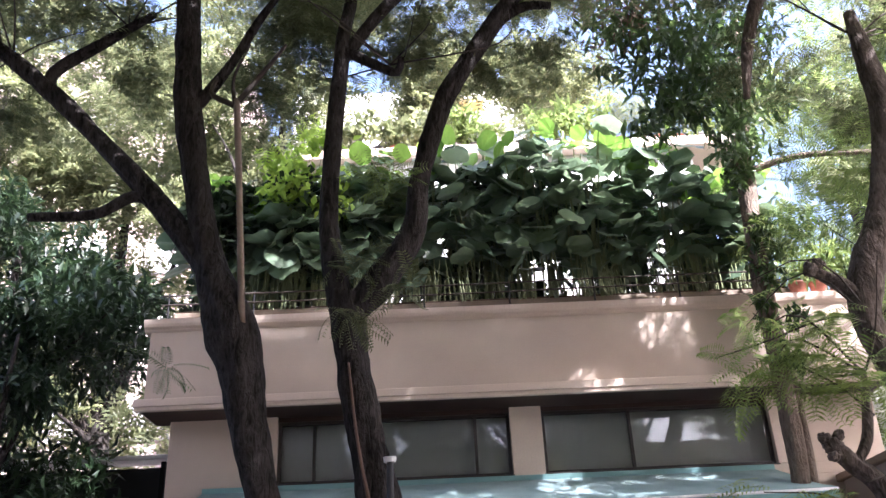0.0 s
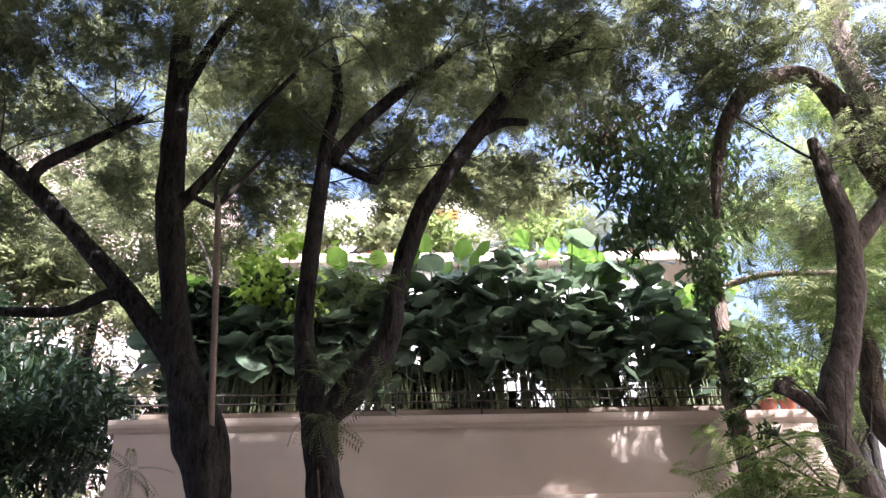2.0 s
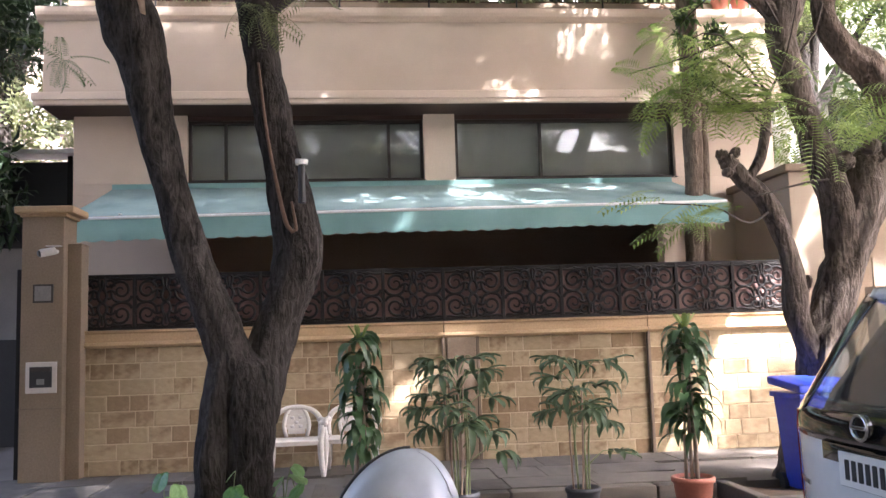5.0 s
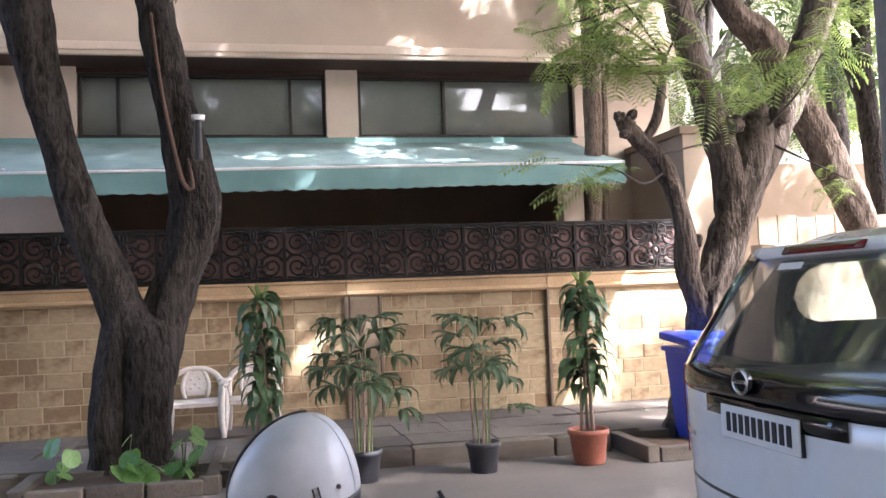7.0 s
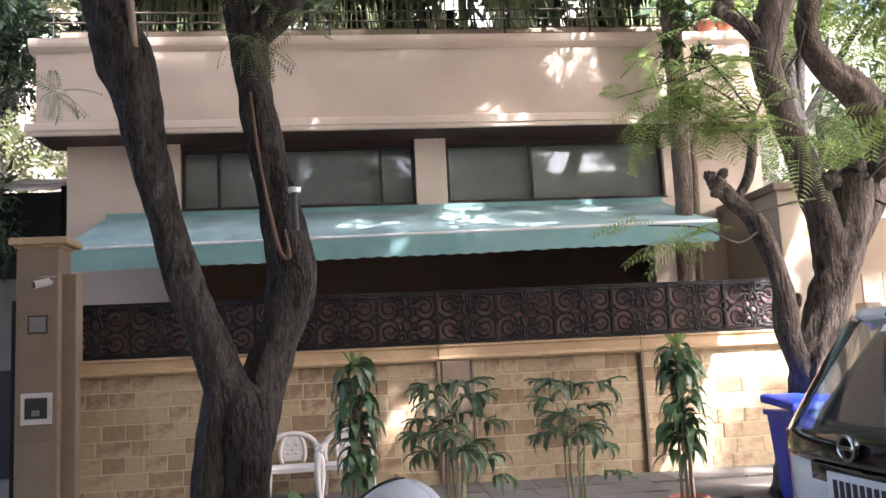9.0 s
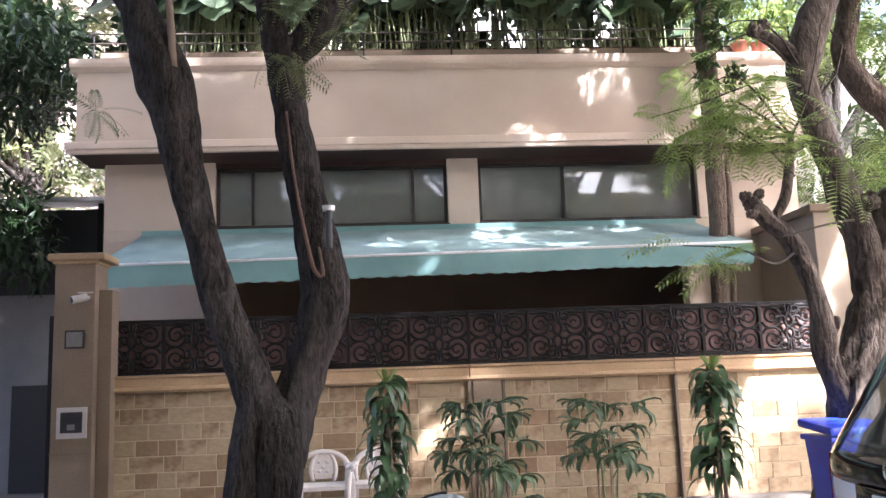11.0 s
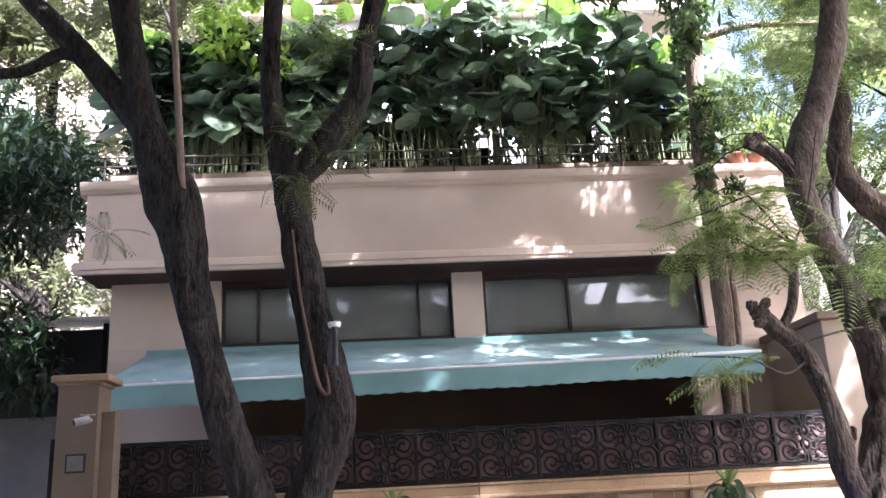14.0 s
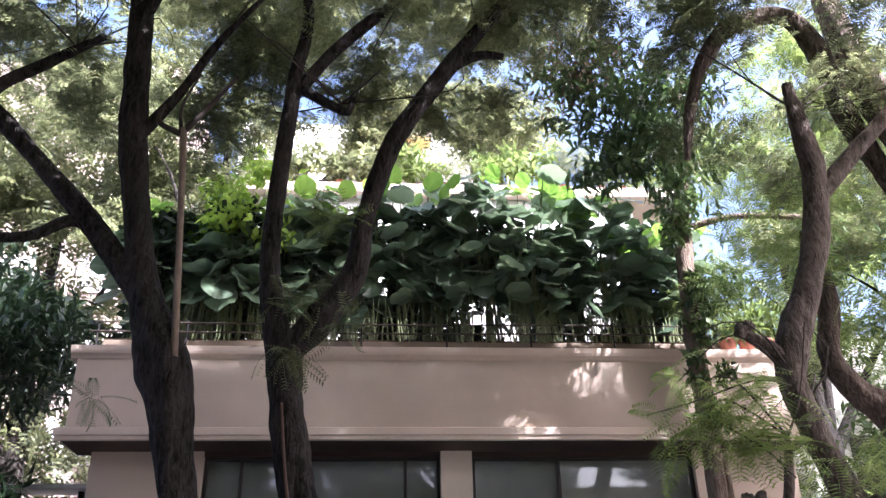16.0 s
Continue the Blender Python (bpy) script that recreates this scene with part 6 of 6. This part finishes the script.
def side_panel(side, outline, material, name, thick=0.05, out=0.0):
    """A prism on the leaning side of the cabin from an (x, z) outline."""
    bm = bmesh.new()
    y = lambda z, d: CY + side * (half_width(z) - d + out)
    a = [bm.verts.new((CX + x, y(z, 0), z)) for x, z in outline]
    b = [bm.verts.new((CX + x, y(z, thick), z)) for x, z in outline]
    bm.faces.new(a)
    bm.faces.new(b[::-1])
    for i in range(len(a)):
        j = (i + 1) % len(a)
        bm.faces.new((a[i], b[i], b[j], a[j]))
    return part(name, bm, material, car)


for side in (-1, 1):
    side_panel(side, [(0.24, 1.10), (0.70, 1.10), (0.70, 1.36), (0.655, 1.40), (0.625, 1.455), (0.63, 1.52), (0.67, 1.575), (0.74, 1.605), (0.86, 1.61), (0.86, 1.65), (0.56, 1.65), (0.30, 1.25)], BLACK, "rear_pillar")
    side_panel(side, [(0.70, 1.10), (1.35, 1.10), (1.35, 1.335), (0.78, 1.335), (0.70, 1.36)], BLACK, "window_ledge")
    side_panel(side, [(0.86, 1.61), (2.6, 1.61), (2.55, 1.65), (0.86, 1.65)], CAR_WHITE, "roof_rail")
    side_panel(side, [(1.35, 1.10), (1.50, 1.10), (1.48, 1.61), (1.33, 1.61)], BLACK, "door_pillar")
    side_panel(side, [(2.4, 1.10), (2.5, 1.10), (2.45, 1.61), (2.36, 1.61)], BLACK, "door_pillar")
    pane = side_panel(side, [(0.66, 1.33), (1.36, 1.32), (1.36, 1.612), (0.74, 1.612), (0.61, 1.52), (0.61, 1.42)], CAR_GLASS_SIDE, "side_window", 0.006, -0.02)
    pane.visible_shadow = False
side_panel(-1, [(1.5, 1.12), (2.4, 1.12), (2.36, 1.61), (1.48, 1.61)], CAR_GLASS, "side_window", 0.006, -0.02)
part("tailgate_band", rear_patch(lambda z: CY - half_width(z) + 0.015, lambda z: CY + half_width(z) - 0.015, 1.085, 1.20, 0.004, 4), BLACK_GLOSS, car, "gloss black band under the rear window", smooth=True)
rw = part("rear_window", rear_patch(lambda z: CY - half_width(z) + 0.06, lambda z: CY + half_width(z) - 0.06, 1.20, 1.655, 0.0, 10), CAR_GLASS_CLEAR, car, "dark tinted rear window", smooth=True)
rw.visible_shadow = False
for s in (-1, 1):
    e = lambda z, s=s: CY + s * (half_width(z) - 0.01)
    d = lambda z, s=s: CY + s * (half_width(z) - 0.17)
    part("rear_quarter", rear_patch(*((e, d) if s < 0 else (d, e)), 1.19, 1.655, 0.006, 8, 8), BLACK_GLOSS, car, smooth=True)
    tl0, tl1 = (CY - HW + 0.01, CY - HW + 0.20) if s < 0 else (CY + HW - 0.07, CY + HW - 0.012)
    part("tail_light", rear_patch(tl0, tl1, 0.78, 1.17, 0.010, 6, 6), RED_LENS, car, "red tail light", smooth=True)
part("spoiler", rear_patch(CY - 0.52, CY + 0.52, 1.640, 1.672, 0.030, 3, 18, 0.09), CAR_WHITE, car, smooth=True)
part("brake_light", rear_patch(CY - 0.24, CY + 0.24, 1.636, 1.664, 0.040, 2, 10, 0.008), RED_LENS, car, "dark red high brake light", smooth=True)
part("plate_recess", rear_patch(CY - 0.46, CY + 0.40, 1.02, 1.086, 0.003, 2, 10), BLACK_GLOSS, car, smooth=True)
badge = part("badge", (lambda v, f: mesh("badge", v, f, CHROME, True))(*tube([(rear_x(CY + 0.07, 1.16) - 0.03, CY + 0.07 + 0.050 * math.cos(a), 1.165 + 0.042 * math.sin(a), 0.007) for a in np.linspace(0, 6.2832, 25)], 8, 0)), CHROME, car, "round chrome badge")
bm = bmesh.new()
cone(bm, 0.046, 0.040, 0.02, 0, 24, pose(rear_x(CY + 0.07, 1.16) - 0.008, CY + 0.07, 1.165, 0, -90, 0))
part("badge_disc", bm, BLACK_GLOSS, badge)
part("badge_bar", block(rear_x(CY + 0.07, 1.16) - 0.036, rear_x(CY + 0.07, 1.16) - 0.026, CY + 0.03, CY + 0.11, 1.158, 1.172, bevel=0.003), CHROME, badge)
px = CX - 0.004
part("plate_frame", block(px - 0.004, CX + 0.01, CY - 0.255, CY + 0.255, 0.940, 1.068, bevel=0.002), BLACK, car)
plate = part("number_plate", block(px - 0.010, px - 0.003, CY - 0.252, CY + 0.252, 0.943, 1.065, bevel=0.002), PLATE, car, "white number plate with dark bars")
for k in range(10):
    y = CY + 0.195 - k * 0.0435
    part("plate_bar", block(px - 0.013, px - 0.0095, y - 0.013, y + 0.013, 0.968, 1.040), BLACK, plate)
part("bumper_line", rear_patch(CY - 0.80, CY + 0.80, 0.70, 0.712, 0.003, 1, 18), BLACK, car)
part("badge_strip", rear_patch(CY + 0.60, CY + 0.78, 0.885, 0.905, 0.006, 1, 6), CHROME, car)
for s, wx in ((-1, 0.85), (1, 0.85), (-1, 3.55), (1, 3.55)):
    wheel = part("wheel", (lambda v, f: mesh("wheel", v, f, RUBBER, True))(*tube([(CX + wx + 0.24 * math.cos(a), CY + s * 0.80, 0.325 + 0.24 * math.sin(a), 0.09) for a in np.linspace(0, 6.2832, 33)], 10, 0)), RUBBER, car)
    part("rim", cone(bmesh.new(), 0.19, 0.17, 0.06, 0, 20, pose(CX + wx, CY + s * 0.80, 0.325, -90 * s, 0, 0)), CHROME, wheel)
for y in (CY - 0.38, CY + 0.38):
    seat = part("seat", block(CX + 1.15, CX + 1.30, y - 0.24, y + 0.24, 1.14, 1.22, bevel=0.04), SEAT_GREY, car, "grey rear seat back")
    part("headrest", block(CX + 1.17, CX + 1.27, y - 0.12, y + 0.12, 1.225, 1.33, bevel=0.035), SEAT_GREY, seat)
part("sticker", rear_patch(CY + 0.10, CY + 0.26, 1.575, 1.60, 0.009, 1, 4, 0.002), PLATE, car)

# ---- scooter with a helmet hung on its mirror ----
scooter = thing("parked_scooter", (-0.67, 1.75, 0), "dark grey scooter parked at the near kerb", "scooter")
SX = -0.67
part("apron", (lambda v, f: mesh("apron", v, f, BLACK, True))(*tube([(SX, 2.02, 0.30, 0.10), (SX, 2.05, 0.55, 0.15), (SX, 2.02, 0.80, 0.11), (SX, 1.98, 0.90, 0.07)], 16, 0.05)), BLACK, scooter)
part("deck", block(SX - 0.14, SX + 0.14, 1.50, 1.98, 0.25, 0.31, bevel=0.025), BLACK, scooter)
part("seat_body", (lambda v, f: mesh("seat_body", v, f, CONCRETE, True))(*tube([(SX, 1.52, 0.45, 0.12), (SX, 1.25, 0.52, 0.17), (SX, 0.98, 0.58, 0.13), (SX, 0.88, 0.62, 0.06)], 16, 0.06)), CONCRETE, scooter)
part("seat", block(SX - 0.13, SX + 0.13, 0.92, 1.55, 0.66, 0.74, bevel=0.035), BLACK, scooter)
v, f = tube([(SX - 0.33, 1.88, 0.94, 0.017), (SX - 0.15, 1.97, 0.96, 0.016), (SX, 1.99, 0.95, 0.03), (SX + 0.15, 1.97, 0.96, 0.016), (SX + 0.33, 1.88, 0.94, 0.017)], 10, 0.04)
part("handlebar", mesh("handlebar", v, f, BLACK, True), BLACK, scooter)
for y in (2.12, 1.02):
    w = part("wheel", (lambda v, f: mesh("wheel", v, f, RUBBER, True))(*tube([(SX, y + 0.16 * math.cos(a), 0.215 + 0.16 * math.sin(a), 0.055) for a in np.linspace(0, 6.2832, 25)], 10, 0)), RUBBER, scooter)
    part("rim", cone(bmesh.new(), 0.12, 0.12, 0.05, 0, 20, pose(SX - 0.025, y, 0.215, 0, 90, 0)), CHROME, w)
for sx, mx in ((-1, -0.84), (1, -0.50)):
    v, f = tube([(SX + sx * 0.14, 1.98, 0.96, 0.007), (mx + sx * 0.02, 2.02, 1.0 if sx > 0 else 1.05, 0.006), (mx, 2.03, 1.05 if sx > 0 else 1.15, 0.006)], 8, 0.04)
    stalk = part("mirror_stalk", mesh("mirror_stalk", v, f, BLACK, True), BLACK, scooter)
    if sx > 0:
        bm = bmesh.new()
        bmesh.ops.create_uvsphere(bm, u_segments=24, v_segments=12, radius=1, matrix=pose(mx, 2.03, 0.990, 0, 0, 0) @ Matrix.Diagonal((0.062, 0.022, 0.045, 1)))
        part("mirror", bm, BLACK, stalk, "black rear-view mirror", smooth=True)
        part("mirror_glass", cone(bmesh.new(), 0.045, 0.045, 0.004, 0, 24, pose(mx, 2.012, 0.990, 90, 0, 0) @ Matrix.Diagonal((1.1, 0.8, 1, 1))), CHROME, stalk)

HC, HM = (-0.842, 2.05, 1.085), pose(-0.842, 2.05, 1.085, 0, -14, 0)
helmet = thing("helmet", HC, "glossy white motorcycle helmet hung on the scooter mirror", "helmet")


def dome(a, b, c, u0, u1, v0, v1, nu=48, nv=24, thick=0.005):
    """A patch of an egg-shaped shell between two headings and two elevations."""
    bm = bmesh.new()
    g = []
    for i in range(nu + 1):
        u = u0 + (u1 - u0) * i / nu
        row = []
        for j in range(nv + 1):
            w = v0 + (v1 - v0) * j / nv
            x, y, z = math.cos(u) * math.cos(w), math.sin(u) * math.cos(w), math.sin(w)
            row.append(bm.verts.new((a * x * (1 + 0.06 * max(0, -x) * (1 - z * z)) + 0.030 * max(0.0, z) ** 1.5, b * y, c * z * (1 + 0.035 * x))))
        g.append(row)
    for i in range(nu):
        for j in range(nv):
            bm.faces.new((g[i][j], g[i + 1][j], g[i + 1][j + 1], g[i][j + 1]))
    bmesh.ops.remove_doubles(bm, verts=bm.verts[:], dist=0.0004)
    bmesh.ops.recalc_face_normals(bm, faces=bm.faces[:])
    bmesh.ops.solidify(bm, geom=bm.faces[:], thickness=thick)
    bmesh.ops.transform(bm, matrix=HM, verts=bm.verts[:])
    return bm


part("shell", dome(0.152, 0.125, 0.165, 0, 2 * math.pi, -0.75, math.pi / 2), HELMET_WHITE, helmet, smooth=True)
part("face_opening", dome(0.155, 0.128, 0.168, -1.0, 1.0, -0.74, -0.28, 24, 8), BLACK, helmet, "black face opening", smooth=True)
part("visor", dome(0.1536, 0.1264, 0.1667, -0.5, 0.5, -0.30, 1.12, 36, 18, 0.001), HELMET_WHITE, helmet, "white raised visor", smooth=True)
v, f = tube([(-0.1605 * math.cos(t) + 0.030 * max(0.0, math.sin(t)) ** 1.5, 0.0, (1 - 0.035 * math.cos(t)) * 0.1665 * math.sin(t), 0.0042) for t in np.linspace(-0.2, 1.85, 24)], 6, 0)
me = mesh("trim", v, f, BLACK, True)
me.transform(HM)
part("trim", me, BLACK, helmet, "black centre trim")
part("pivot", cone(bmesh.new(), 0.019, 0.016, 0.008, 0, 20, HM @ pose(-0.055, -0.113, 0.004, 90, 0, 0)), BLACK, helmet)
part("pivot_ring", cone(bmesh.new(), 0.009, 0.008, 0.004, 0, 14, HM @ pose(-0.055, -0.121, 0.004, 90, 0, 0)), CHROME, helmet)
for dx in (0.034, 0.047):
    bm = block(dx, dx + 0.004, -0.126, -0.112, -0.020, 0.006)
    bmesh.ops.transform(bm, matrix=HM, verts=bm.verts[:])
    part("vent", bm, FRAME, helmet)
part("screw", cone(bmesh.new(), 0.006, 0.005, 0.006, 0, 10, HM @ pose(0.095, -0.098, -0.012, 90, 0, 0)), FRAME, helmet)

# ---- near post ----
npost = thing("concrete_post", (0.30, 1.28, 0), "rough grey concrete post at the near kerb", "post")
v, f = tube([(0.315, 1.255, 0.0, 0.115), (0.315, 1.255, 1.2, 0.112), (0.315, 1.256, 2.3, 0.108), (0.315, 1.256, 2.42, 0.085)], 24, 0.3, 0.02)
part("shaft", mesh("shaft", v, f, CONCRETE, True), CONCRETE, npost)

# ---- pieces: wall blocks, kerbs and flags ----
BLOCK_ME = []
for k in range(5):
    bm = block(-0.5, 0.5, -0.5, 0.5, -0.5, 0.5)
    bmesh.ops.bevel(bm, geom=[e for e in bm.edges if all(v.co.y < 0 for v in e.verts)], offset=0.06, segments=1, affect="EDGES")
    for v in bm.verts:
        if v.co.y < -0.4:
            v.co += Vector((0, 0.5 * (rnd.random() - 0.5), 0)) * 0.5
    BLOCK_ME.append(bm_mesh("block", bm, BLOCK))
row_h, z = 0.1755, 0.145
for r in range(8):
    for xa, xb in ((-4.13, -0.03), (0.41, 2.38), (2.42, 4.18)):
        x = xa
        first = True
        while x < xb - 0.02:
            w = rnd.choice((0.20, 0.25, 0.29, 0.33, 0.38))
            if first and r % 2:
                w *= 0.55
            first = False
            if xb - (x + w) < 0.13:
                w = xb - x
            o = part("block", rnd.choice(BLOCK_ME), BLOCK, wall, world=False)
            dep = 0.024 + rnd.uniform(-0.006, 0.010)
            o.matrix_basis = Matrix.Translation((x + w / 2, WALL_Y + 0.025, z + row_h / 2)) @ Matrix.Diagonal((w - 0.011, dep, row_h - 0.011, 1))
            x += w
    z += row_h
KERB_ME = bm_mesh("kerb_stone", block(-0.5, 0.5, -0.5, 0.5, -0.5, 0.5, bevel=0.06), KERB)
x = -14.0
while x < 14.0:
    w = rnd.uniform(0.5, 0.95)
    if not (-2.9 < x + w / 2 < -1.35 or 2.35 < x + w / 2 < 4.0):
        o = part("kerb_stone", KERB_ME, KERB, pavement, world=False)
        o.matrix_basis = Matrix.Translation((x + w / 2, KERB_Y + 0.085 + rnd.uniform(-0.012, 0.012), 0.078 + rnd.uniform(-0.008, 0.008))) @ pose(0, 0, 0, 0, 0, rnd.uniform(-1, 1)) @ Matrix.Diagonal((w - 0.012, 0.19, 0.17, 1))
    x += w
FLAG_ME = bm_mesh("flagstone", block(-0.5, 0.5, -0.5, 0.5, -0.5, 0.5, bevel=0.03), PAVE)
for r, (ya, yb) in enumerate(((7.905, 8.50), (8.51, 9.20), (9.21, 9.89))):
    x = -9.0 - r * 0.2
    while x < 9.0:
        w = rnd.uniform(0.45, 0.85)
        if not (r < 2 and (-2.95 < x + w / 2 < -1.25 or 2.3 < x + w / 2 < 4.1)):
            o = part("flagstone", FLAG_ME, PAVE, pavement, world=False)
            o.matrix_basis = Matrix.Translation((x + w / 2, (ya + yb) / 2, 0.135 + rnd.uniform(-0.004, 0.004))) @ pose(0, 0, 0, rnd.uniform(-0.5, 0.5), rnd.uniform(-0.5, 0.5), 0) @ Matrix.Diagonal((w - 0.007, yb - ya - 0.007, 0.06, 1))
        x += w
